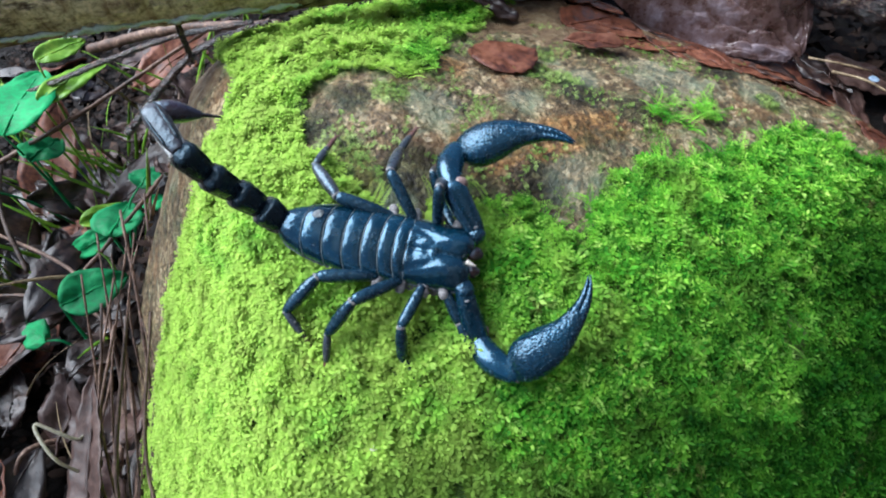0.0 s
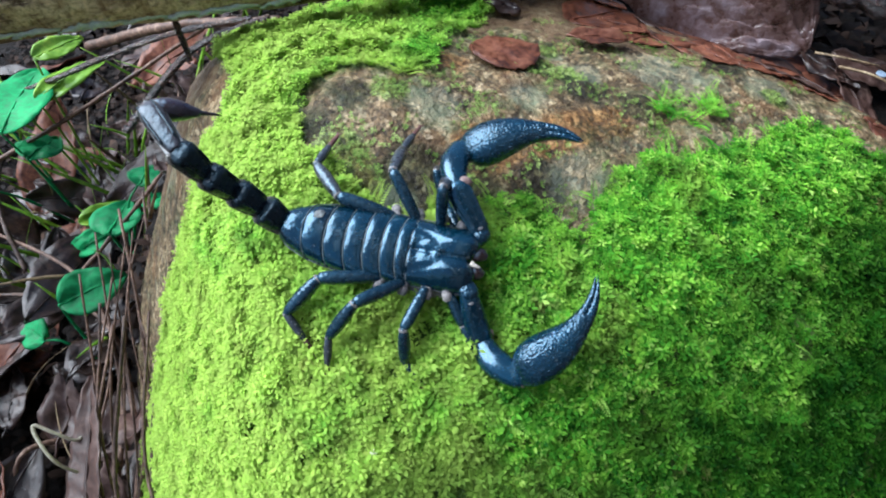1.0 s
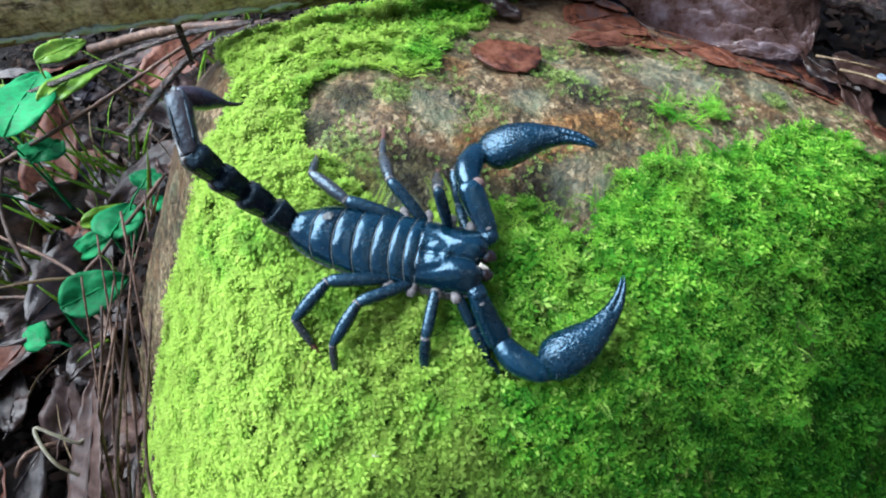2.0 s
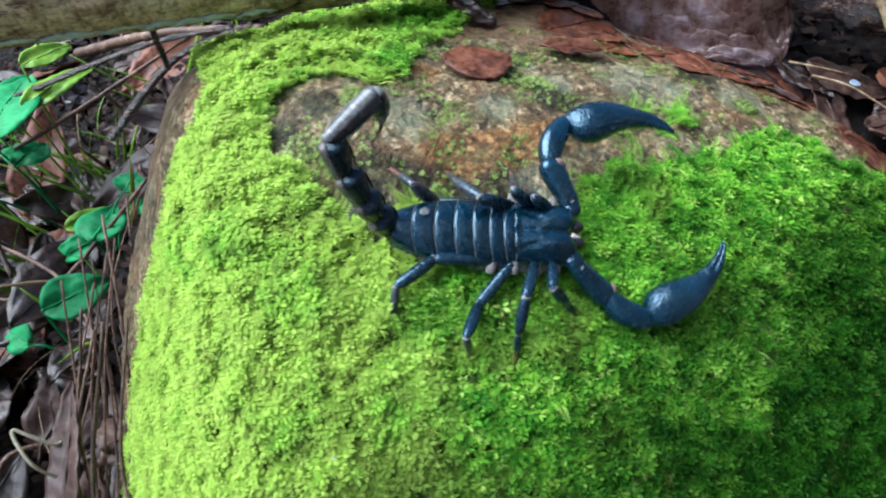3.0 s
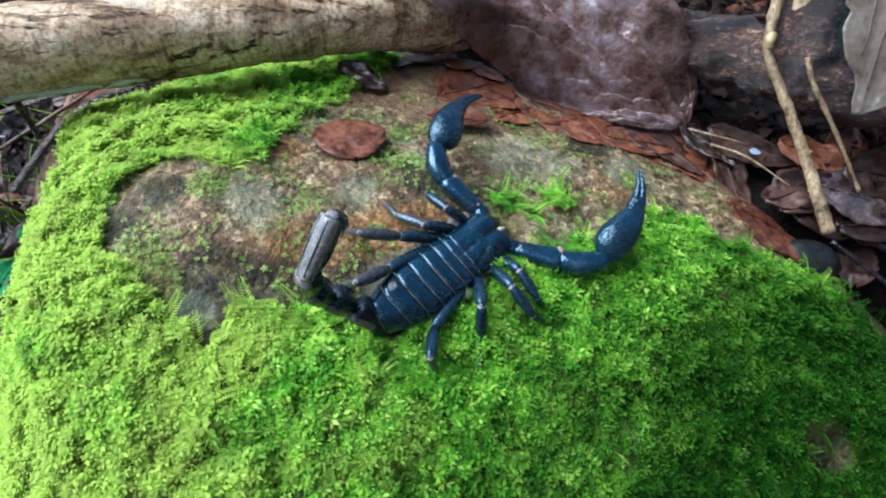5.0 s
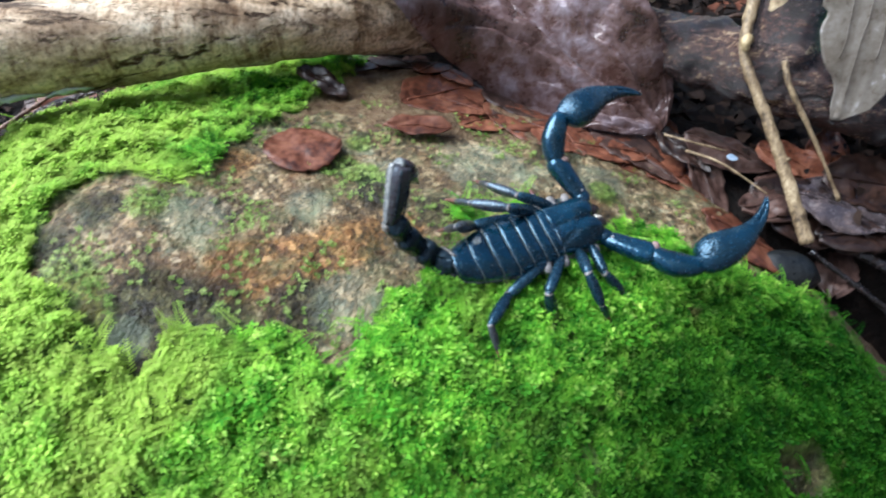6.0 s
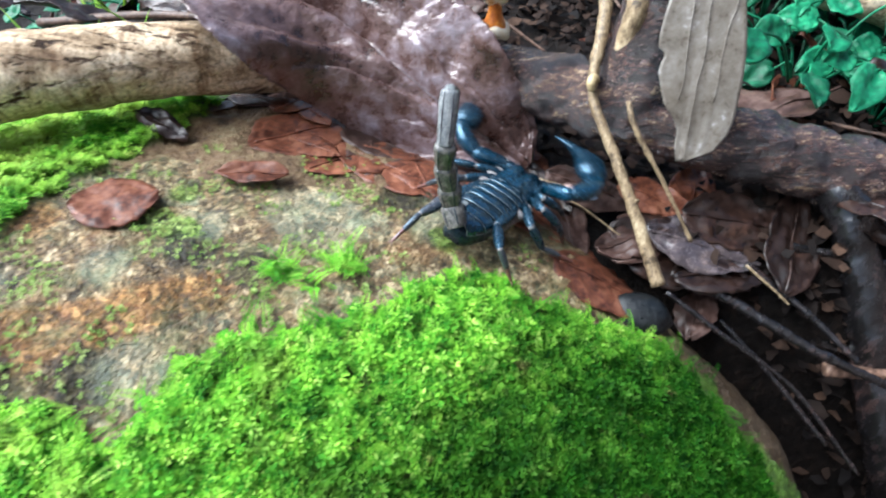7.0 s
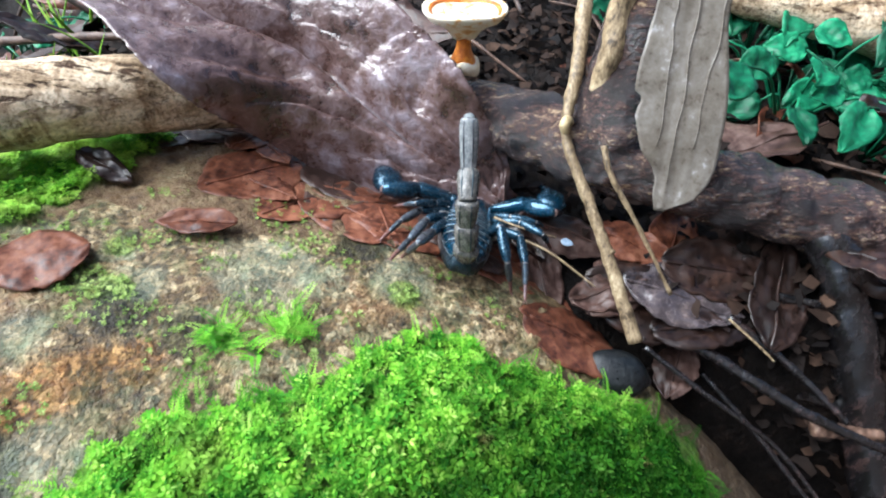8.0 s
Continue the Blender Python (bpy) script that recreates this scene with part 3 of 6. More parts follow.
def frond_template(rng, length):
    """A feathery frond that leans along +x, with leaflets on both sides."""
    quads = []
    n = 12
    for i in range(n):
        u = i / (n - 1)
        c = np.array([length * u * 0.8, 0, length * (0.75 * u - 0.35 * u * u)])
        ll = length * 0.22 * (1 - 0.75 * u) + 0.0004
        for s in (-1, 1):
            d = np.array([0.55, s * 0.8, 0.25])
            w = np.array([0.35, -0.2 * s, 0.0]) * ll * 0.30
            quads.append([c, c + d * ll * 0.5 + w, c + d * ll, c + d * ll * 0.5 - w])
    return np.array(quads)


def scatter(templates, px, py, size, rng, lean=0.5, sink=0.0004, swell=1.0):
    """All leaflets of one shoot at each place, as verts and quads."""
    z, n = stone_surface(px, py)
    z = z + relief(px, py, 30, 0.0022) + swell * cushion(px, py) - sink
    up = n + rng.normal(0, 0.22, (len(px), 3)) + np.array([0, 0, lean])
    up /= np.linalg.norm(up, axis=1)[:, None]
    a = rng.uniform(0, 2 * math.pi, len(px))
    ref = np.stack([np.cos(a), np.sin(a), np.zeros_like(a)], -1)
    xa = ref - up * (ref * up).sum(1)[:, None]
    xa /= np.linalg.norm(xa, axis=1)[:, None]
    ya = np.cross(up, xa)
    pick = rng.integers(0, len(templates), len(px))
    out, tones = [], []
    tone = np.clip(rng.normal(0.5, 0.26, len(px)), 0, 1)
    for k, tem in enumerate(templates):
        s = np.where(pick == k)[0]
        q = tem.reshape(-1, 3)
        p = (q[None, :, 0:1] * xa[s][:, None] + q[None, :, 1:2] * ya[s][:, None] + q[None, :, 2:3] * up[s][:, None]) * size[s][:, None, None]
        p += np.stack([px[s], py[s], z[s]], -1)[:, None]
        out.append(p.reshape(-1, 3))
        tones.append(np.repeat(tone[s], len(q)))
    return np.concatenate(out), np.concatenate(tones)


def quads_object(name, shoots, mat):
    verts, tones = shoots
    me = bpy.data.meshes.new(name)
    n = len(verts) // 4
    me.vertices.add(len(verts))
    me.vertices.foreach_set("co", verts.astype(np.float32).reshape(-1))
    me.loops.add(n * 4)
    me.loops.foreach_set("vertex_index", np.arange(n * 4, dtype=np.int32))
    me.polygons.add(n)
    me.polygons.foreach_set("loop_start", np.arange(0, n * 4, 4, dtype=np.int32))
    me.materials.append(mat)
    me.update(calc_edges=True)
    me.attributes.new("tone", "FLOAT", "POINT").data.foreach_set("value", tones.astype(np.float32))
    return new(name, me)


rng = np.random.default_rng(7)
px = np.concatenate([rng.uniform(-0.125, 0.27, 165000), rng.uniform(-0.19, -0.035, 70000)])
py = np.concatenate([rng.uniform(-0.035, 0.25, 165000), rng.uniform(-0.035, 0.25, 70000)])
d_bare = inside(px, py, BARE) + relief(px, py, 130, 0.004, 3) + relief(px, py, 420, 0.0022, 2) - 0.001
d_out = inside(px, py, OUTLINE)
thin = relief(px, py, 75, 1.0, 3)
ok = (d_bare > 0.0) & (d_out < 0.02 + 0.09 * (px < 0)) & (thin > -0.62)
ok &= ~((px > 0.19) & (d_out > -0.024 + 0.006 * thin)) & ~((px < -0.045) & (d_out > -0.009 + 1.2 * np.clip(0.160 - py, 0, 1) + 0.006 * thin))
ok &= np.hypot((px - 0.172) / 1.3, py - 0.096) > 0.0085 + 0.008 * thin
px, py = px[ok], py[ok]
edge = np.clip(d_bare[ok] / 0.012, 0.35, 1)
size = rng.uniform(0.8, 1.75, len(px)) * (1 + 0.5 * relief(px, py, 140, 1.0, 2)) * (0.6 + 0.4 * edge) * np.where(px < -0.055, 0.85, 1.0)
TUFTS = [shoot_template(rng, 9, 0.0019, 0.00125) for _ in range(4)] + [shoot_template(rng, 9, 0.0028, 0.00105) for _ in range(3)]
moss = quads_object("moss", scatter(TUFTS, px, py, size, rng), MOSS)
tagged(moss, "bright green feathery moss carpet on the boulder", "moss", kind="stuff")

# feathery fronds along the moss edge and in a strip on the bare stone
fx = np.concatenate([rng.uniform(-0.02, 0.22, 5000), rng.uniform(0.066, 0.104, 700)])
fy = np.concatenate([rng.uniform(0.05, 0.18, 5000), np.zeros(700)])
fy[5000:] = 0.1545 + np.maximum(0, fx[5000:] - 0.08) * 0.42 + rng.normal(0, 0.0022, 700)
d_f = inside(fx, fy, BARE)
ok = ((d_f > -0.0005) & ((d_f < 0.007) | ((fx > 0.0) & (rng.uniform(0, 1, len(fx)) < 0.22)))) & (inside(fx, fy, OUTLINE) < -0.012) | (np.arange(len(fx)) >= 5000)
ok &= rng.uniform(0, 1, len(fx)) < np.where(np.arange(len(fx)) < 5000, 0.8, np.clip(0.06 + 0.45 * relief(fx, fy, 120, 1.0, 2), 0.0, 1))
fx, fy = fx[ok], fy[ok]
FRONDS = [frond_template(rng, 0.0085) for _ in range(3)]
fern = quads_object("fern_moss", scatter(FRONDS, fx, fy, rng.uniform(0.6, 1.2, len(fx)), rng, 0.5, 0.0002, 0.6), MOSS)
tagged(fern, "small feathery yellow-green moss fronds at the moss edge", "moss", kind="stuff")

# sparse flecks of moss on the bare stone
qx, qy = rng.uniform(-0.035, 0.15, 12000), rng.uniform(0.105, 0.215, 12000)
dens = relief(qx, qy, 55, 1.0, 3)
ok = (inside(qx, qy, BARE) < -0.003) & ((dens > 0.16) & (rng.uniform(0, 1, 12000) < 0.5) | (blobs(qx, qy, TURF) + 0.5 * dens > 0.35))
qx, qy = qx[ok], qy[ok]
fleck = quads_object("moss_fleck", scatter(TUFTS, qx, qy, rng.uniform(0.35, 0.8, len(qx)), rng, 0.3, 0.0004, 0.0), FLECK)
tagged(fleck, "scattered pale green moss flecks on bare stone", "moss", kind="stuff")


# ---- the scorpion: x ahead, y to its left, z up, origin below the rear end of its back ----
scorpion = new("scorpion")
tagged(scorpion, "large glossy blue-black scorpion with thick granular claws, walking on the boulder", "scorpion")
BACK = [(-0.7, 3.0), (1.5, 4.9), (6, 6.7), (11, 7.8), (16, 8.4), (22, 8.6), (28, 8.4), (33.5, 8.1), (36, 7.9)]


def back_width(x):
    return float(np.interp(x, [p[0] for p in BACK], [p[1] for p in BACK]))


def plate(x0, x1, lift, rear):
    """One back plate from x0 to x1: a bowed shell, its rear edge raised."""
    top, low = [], []
    nx, ny = 8, 22
    for i in range(nx + 1):
        u = i / nx
        x = x0 + (x1 - x0) * u
        w = back_width(x) + 0.15
        for j in range(ny + 1):
            v = 2 * j / ny - 1
            bow = (1 - abs(v) ** 2.6) ** 0.62 if abs(v) < 1 else 0
            z = 4.3 + (3.9 + lift) * bow * (0.72 + 0.28 * min(1, w / 8)) + 0.26 * math.sin(math.pi * min(1, u * 1.15)) * bow - 0.25 * u
            xx = x - 1.1 * (1 - v * v) * (1 if x0 > 3 else 0.3) + (0.5 * rear * abs(v) ** 3)
            z += 0.10 * noise.noise(Vector((x * 0.7, v * 6, 2.0)))
            top.append((xx / 1000, v * w / 1000, z / 1000))
            low.append((xx / 1000, v * w * 0.97 / 1000, (z - 0.55) / 1000))
    n, k = ny + 1, len(top)
    faces = []
    for i in range(nx):
        for j in range(ny):
            a = i * n + j
            faces += [(a, a + n, a + n + 1, a + 1), (k + a, k + a + 1, k + a + n + 1, k + a + n)]
    edge = list(range(n)) + [i * n + ny for i in range(1, nx + 1)] + [nx * n + j for j in range(ny - 1, -1, -1)] + [i * n for i in range(nx - 1, 0, -1)]
    faces += [(a, b, k + b, k + a) for a, b in zip(edge, edge[1:] + edge[:1])]
    return top + low, faces


part("abdomen", loft(fine([(x, 0, w - 0.25, 7.55 * min(1, 0.62 + w / 22), 0.0) for x, w in BACK] + [(40, 0, 7.4, 6, 0), (45, 0, 5, 4, 0)], 40), 26, 2.5), TAILSKIN, scorpion, "dark skin between the plates")
part("underside", loft(fine([(4, 0, 3, 4.0, -1.6), (8, 0, 6.6, 4.2, -1.0), (16, 0, 8.7, 4.0, -0.4), (24, 0, 9.3, 4.0, -0.2), (30, 0, 9.6, 4.1, -0.2), (36, 0, 9.5, 4.1, -0.2), (42, 0, 9.0, 4.1, -0.4), (47, 0, 6.2, 4.2, -1.2)], 60), 28, 2.4), SKIN, scorpion, "pale wrinkled belly sides")
EDGES = [(0.2, 6.4), (6.7, 12.0), (12.3, 17.0), (17.3, 21.7), (22.0, 25.9), (26.2, 29.5), (29.8, 32.6)]
for i, (a, b) in enumerate(EDGES):
    shell = plate(a, b, 0.25, 1)
    back = part("back_plate", shell, CHITIN, scorpion)
    sill = [(k * 23) for k in range(8, 0, -2)] + list(range(23)) + [(k * 23 + 22) for k in range(2, 9, 2)]
    line = [tuple(Vector(shell[0][j]) + Vector((-0.00010, 0, -0.00010))) for j in sill]
    part("rim", tube(line, [0.00011] * 5, 6, 80), RIM, back, "pale grey-tan rim")
spot = part("scab", loft([(-1.6, 0, 0.3, 0.05, 0.1), (-0.8, 0.1, 1.0, 0.12, 0.1), (0.3, 0, 1.2, 0.13, 0.1), (1.4, 0.2, 0.3, 0.05, 0.1)], 12), RIM, scorpion, "small pale scar")
spot.matrix_basis = pose(0.0088, 0.0036, 0.00815, -12, 6, 30)


def carapace_shape():
    top, low = [], []
    nx, ny = 26, 34
    for i in range(nx + 1):
        u = i / nx
        for j in range(ny + 1):
            v = 2 * j / ny - 1
            w = 8.3 - 0.9 * max(0, u - 0.6) ** 1.7
            notch = 1.7 * math.exp(-(v / 0.22) ** 2) * u ** 4
            x = 32.4 + 15.6 * u - notch - 2.0 * abs(v) ** 5 * u ** 3 + 0.8 * (1 - v * v) * (1 - u) * -1
            bow = (1 - abs(v) ** 2.9) ** 0.62 if abs(v) < 1 else 0
            h = 4.1 * bow * (1 - 0.12 * max(0, u - 0.7) ** 1.3 * 2)
            h -= 1.15 * math.exp(-(v / 0.06) ** 2) * (0.25 + 0.75 * u)
            h += 1.0 * math.exp(-((abs(v) - 0.44) / 0.26) ** 2) * math.exp(-((u - 0.66) / 0.30) ** 2)
            h -= 0.30 * math.exp(-((abs(v) - 0.36 - 0.7 * (0.42 - u)) / 0.09) ** 2) * smooth01((0.55 - u) / 0.25)
            h += 0.6 * math.exp(-((u - 0.42) / 0.07) ** 2 - (v / 0.09) ** 2)
            h -= 0.55 * math.exp(-((u - 0.10) / 0.08) ** 2 - (v / 0.3) ** 2)
            h -= 1.5 * smooth01((u - 0.88) / 0.12) * bow
            h += 0.10 * noise.noise(Vector((u * 9, v * 7, 3.0))) * bow
            z = 4.1 + float(h)
            top.append((x / 1000, v * w / 1000, z / 1000))
            low.append((x / 1000, v * w * 0.96 / 1000, (z - 0.8) / 1000))
    n, k = ny + 1, len(top)
    faces = []
    for i in range(nx):
        for j in range(ny):
            a = i * n + j
            faces += [(a, a + n, a + n + 1, a + 1), (k + a, k + a + 1, k + a + n + 1, k + a + n)]
    edge = list(range(n)) + [i * n + ny for i in range(1, nx + 1)] + [nx * n + j for j in range(ny - 1, -1, -1)] + [i * n for i in range(nx - 1, 0, -1)]
    faces += [(a, b, k + b, k + a) for a, b in zip(edge, edge[1:] + edge[:1])]
    return top + low, faces


shield = carapace_shape()
carapace = part("carapace", shield, CHITIN, scorpion, "glossy blue-black head shield with a middle furrow")
sill = [k * 35 for k in range(26, 0, -2)] + list(range(0, 35, 2)) + [k * 35 + 34 for k in range(2, 27, 2)]
part("rim", tube([tuple(Vector(shield[0][k]) + Vector((0, 0, -0.0001))) for k in sill], [0.00012] * 5, 6, 110), RIM, carapace, "pale grey-tan rim")
for s in (-1, 1):
    eye = part("eye", loft(fine([(-0.35, 0, 0.05, 0.05, 0.05), (-0.2, 0, 0.28, 0.28, 0.2), (0.15, 0, 0.3, 0.3, 0.2), (0.35, 0, 0.05, 0.05, 0.05)], 8), 10), TAILSKIN, carapace)
    eye.matrix_basis = pose(0.0390, s * 0.00055, 0.0091)
    jaw = part("chelicera", loft(fine([(0, 0, 1.6, 1.4, 1.4), (1.2, 0.1 * s, 1.8, 1.6, 1.4), (2.4, 0.2 * s, 1.5, 1.2, 1.0), (3.4, 0, 0.7, 0.6, 0.5)], 14), 14), MOUTH, scorpion, "dark brown jaw")
    jaw.matrix_basis = pose(0.0468, s * 0.0021, 0.0052, 0, 8, 0)
fang = part("jaw_tip", loft(fine([(0, 0, 0.7, 0.6, 0.5), (1.4, 0.1, 0.55, 0.5, 0.4), (2.6, 0.4, 0.15, 0.15, 0.1)], 8), 10), IVORY, scorpion, "ivory jaw tip")
fang.matrix_basis = pose(0.0465, -0.0006, 0.0066, 0, 10, -20)

# limb bases: pale hips below the head shield
HIPS = {"1": (42, 7, 4), "2": (37.5, 7.5, 4), "3": (32, 7.5, 4), "4": (26.5, 7.5, 4)}
LENGTHS = {"1": (10, 9, 9.5), "2": (12, 10, 11), "3": (14, 11.5, 12.5), "4": (15, 12, 13)}
CLAW_BASE, CLAW_LENGTHS, TAIL_LENGTHS = (47.5, 7.8, 4.6), (13, 14, 29), (6.5, 7.5, 8, 8.5, 14, 14)


def leg_link(length, w0, w1, h0, h1):
    return loft(fine([(-0.5, 0, w0 * 0.5, h0 * 0.5, h0 * 0.5), (0.6, 0, w0 * 0.85, h0 * 0.85, h0 * 0.85), (length * 0.4, 0, w0, h0, h0), (length * 0.8, 0, (w0 + w1) / 2, (h0 + h1) / 2, (h0 + h1) / 2), (length - 0.2, 0, w1 * 0.95, h1 * 0.95, h1), (length + 0.4, 0, w1 * 0.4, h1 * 0.4, h1 * 0.4)], 16), 12, 2.4)


def joint_ring(r, at, half=0.55):
    return moved(loft(fine([(-half, 0, r * 0.75, r * 0.75, r * 0.75), (-half * 0.4, 0, r, r, r), (half * 0.4, 0, r, r, r), (half, 0, r * 0.75, r * 0.75, r * 0.75)], 8), 12), pose(at / 1000, 0, 0))


def grains(stations, angles, step, size, seed, extra=0, power=2.4):
    """Little knobs in rows along a lofted link, at the given angles round it, and some strewn over its upper half; millimetres."""
    rg = random.Random(seed)
    st = np.array(stations, float)
    x0, x1 = st[1, 0], st[-2, 0]
    spots = [(x0 + step * k + rg.uniform(-0.2, 0.2) * step, a + rg.uniform(-3, 3)) for a in angles for k in range(1, int((x1 - x0) / step))]
    spots += [(rg.uniform(x0 + 1, x1), rg.uniform(15, 165)) for _ in range(extra)]
    shapes = []
    for x, a in spots:
        y, w, up, down = (float(np.interp(x, st[:, 0], st[:, i])) for i in (1, 2, 3, 4))
        ca, sa = math.cos(radians(a)), math.sin(radians(a))
        py = y + abs(ca) ** (2 / power) * math.copysign(1, ca) * w
        pz = abs(sa) ** (2 / power) * (up if sa > 0 else -down)
        r = size * rg.uniform(0.6, 1.25)
        shapes.append(([((x + r * dx) / 1000, (py + r * dy) / 1000, (pz + r * dz) / 1000) for dx, dy, dz in ((1, 0, 0), (-1, 0, 0), (0, 1, 0), (0, -1, 0), (0, 0, 1), (0, 0, -1))],
                       [(0, 2, 4), (2, 1, 4), (1, 3, 4), (3, 0, 4), (2, 0, 5), (1, 2, 5), (3, 1, 5), (0, 3, 5)]))
    return join(*shapes)


def knee_link(length, w, h):
    """The swollen middle link of a leg."""
    return loft(fine([(-0.6, 0, w * 0.45, h * 0.5, h * 0.5), (0.5, 0, w * 0.75, h * 0.8, h * 0.8), (length * 0.3, 0, w * 1.02, h * 1.05, h), (length * 0.62, 0, w * 1.05, h * 1.0, h), (length * 0.88, 0, w * 0.85, h * 0.8, h * 0.85), (length + 0.3, 0, w * 0.5, h * 0.5, h * 0.5)], 18), 14, 2.3)


LINKS_OF = {}
for side, s in (("L", 1), ("R", -1)):
    for n, (hx0, hy0, hz0) in HIPS.items():
        a, b, c = LENGTHS[n]
        k = 0.88 + 0.065 * (int(n) - 1)
        hip = part("hip", loft(fine([(-2.5, 0, 1.5, 1.3, 1.2), (-0.5, 0, 1.45, 1.4, 1.3), (1.2, 0, 1.15, 1.25, 1.2), (1.7, 0, 1.35, 1.4, 1.3), (2.6, 0, 1.2, 1.3, 1.2), (3.3, 0, 0.8, 0.9, 0.8)], 22), 14), SKIN, scorpion, "pale pinkish-grey hip")
        hip.matrix_basis = pose((hx0) / 1000, s * (hy0 + 0.1) / 1000, hz0 / 1000, 0, 8, s * (70 + 12 * (int(n) - 1)))
        thigh = part("femur", loft(fine([(-0.3, 0, 0.8 * k, 0.9 * k, 0.9 * k), (1.0, 0, 1.15 * k, 1.3 * k, 1.3 * k), (a * 0.35, 0, 1.5 * k, 1.75 * k, 1.6 * k), (a * 0.75, 0, 1.55 * k, 1.7 * k, 1.55 * k), (a - 0.5, 0, 1.3 * k, 1.35 * k, 1.3 * k), (a + 0.4, 0, 0.6 * k, 0.6 * k, 0.6 * k)], 18), 14, 2.6), LEGSKIN, scorpion)
        part("joint", joint_ring(1.24 * k, 1.1, 0.7), SKIN, thigh, "pale joint")
        knee = part("patella", knee_link(b, 1.5 * k, 1.55 * k), SHIN if side == "L" and n in "234" else LEGSKIN, scorpion)
        part("joint", joint_ring(1.16 * k, 0.25), SKIN, knee, "pale joint")
        shin = part("tibia", leg_link(c * 0.58, 1.0 * k, 0.72 * k, 1.08 * k, 0.76 * k), SHIN if side == "L" or n in "34" else LEGSKIN, scorpion)
        part("joint", joint_ring(0.86 * k, 0.0, 0.4), SKIN, shin, "pale joint")
        part("tarsus", loft(fine([(c * 0.55, 0, 0.55, 0.55, 0.55), (c * 0.62, 0, 0.68, 0.66, 0.66), (c * 0.8, 0, 0.62, 0.58, 0.62), (c * 0.92, 0, 0.5, 0.42, 0.55), (c + 0.1, 0, 0.3, 0.25, 0.3)], 14), 10), FOOT, shin, "brown foot")
        for e in (-1, 1):
            part("foot_claw", tube([(c * 0.00098, e * 0.0002, 0), (c * 0.001 + 0.0006, e * 0.0006, 0.0001), (c * 0.001 + 0.0011, e * 0.0007, -0.0004)], [0.0002, 0.00016, 0.00005], 6, 6), FOOT, shin)
        LINKS_OF[side + n] = (thigh, knee, shin)
    claw_in = -s
    knob = part("trochanter", loft(fine([(-3.0, 0, 1.6, 1.6, 1.6), (-1.6, 0, 2.3, 2.1, 1.9), (0.2, 0, 2.45, 2.2, 2.0), (1.4, 0, 2.1, 1.9, 1.8), (2.2, 0, 1.0, 1.0, 1.0)], 14), 16), CLAW, scorpion, "dark knobbly shoulder of the claw arm")
    knob.matrix_basis = pose(CLAW_BASE[0] / 1000, s * (CLAW_BASE[1] - 0.6) / 1000, CLAW_BASE[2] / 1000, 0, 0, s * 55)
    arm = fine([(-0.8, 0, 1.8, 1.7, 1.5), (0.8, 0, 2.3, 2.1, 1.8), (3, 0, 2.6, 2.4, 2.0), (7, claw_in * -0.1, 3.0, 2.6, 2.2), (10.5, 0, 3.25, 2.8, 2.4), (12.6, 0, 3.05, 2.7, 2.4), (13.9, 0, 2.2, 2.0, 1.8), (14.4, 0, 0.9, 0.9, 0.9)], 24)
    upper = part("pedipalp_femur", loft(arm, 18, 3.0), CHITIN, scorpion)
    part("joint", joint_ring(2.25, 1.4, 0.9), SKIN, upper, "pale joint")
    part("granulation", grains(arm, (22, 90, 158), 0.62, 0.20, 3, 26, 3.0), CLAW, upper, "rows of small knobs")
    bend = fine([(-1.2, claw_in * 0.4, 1.9, 1.9, 1.7), (0.6, claw_in * -0.1, 2.8, 2.65, 2.3), (3.5, claw_in * -0.9, 3.35, 3.1, 2.7), (7, claw_in * -1.2, 3.55, 3.3, 2.9), (10.5, claw_in * -0.7, 3.2, 3.0, 2.6), (13, claw_in * -0.2, 2.65, 2.5, 2.2), (14.6, 0, 1.7, 1.6, 1.5), (15.1, 0, 0.8, 0.8, 0.8)], 26)
    fore = part("pedipalp_patella", loft(bend, 18, 2.5), CHITIN, scorpion)
    part("joint", moved(loft(fine([(-1.5, 0, 0.6, 0.6, 0.6), (-0.6, 0, 1.9, 2.0, 1.8), (0.8, 0, 2.0, 2.2, 1.9), (1.9, 0, 0.6, 0.7, 0.6)], 12), 12), pose(0.0002, claw_in * 0.0020, 0.0004)), PINK, fore, "pink joint skin")
    part("granulation", grains(bend, (30, 150), 0.66, 0.20, 5, 18, 2.5), CLAW, fore, "rows of small knobs")
    palm = fine([(-1, 0, 1.0, 1.1, 1.1), (0.3, claw_in * 0.2, 2.2, 2.1, 1.9), (1.7, claw_in * 0.8, 4.0, 3.3, 2.7), (4.2, claw_in * 1.0, 5.3, 4.3, 3.3), (8, claw_in * 0.6, 5.6, 4.6, 3.5), (12, claw_in * 0.0, 4.8, 4.0, 3.1), (15.5, claw_in * -0.35, 3.7, 3.1, 2.6), (18.5, claw_in * -0.2, 2.7, 2.4, 2.1), (21, claw_in * 0.3, 1.9, 1.9, 1.7), (22.5, claw_in * 0.6, 0.8, 0.9, 0.8)], 40)
    hand = part("claw", loft(palm, 26, 2.3), CLAW, scorpion, "bulbous granular claw")
    part("joint", joint_ring(1.45, -0.5), PINK, hand, "pink wrist joint")
    part("granulation", grains(palm, (58, 122, 90 + 50 * s), 0.55, 0.22, 7, 150, 2.3), CLAW, hand, "knobs along the keels")
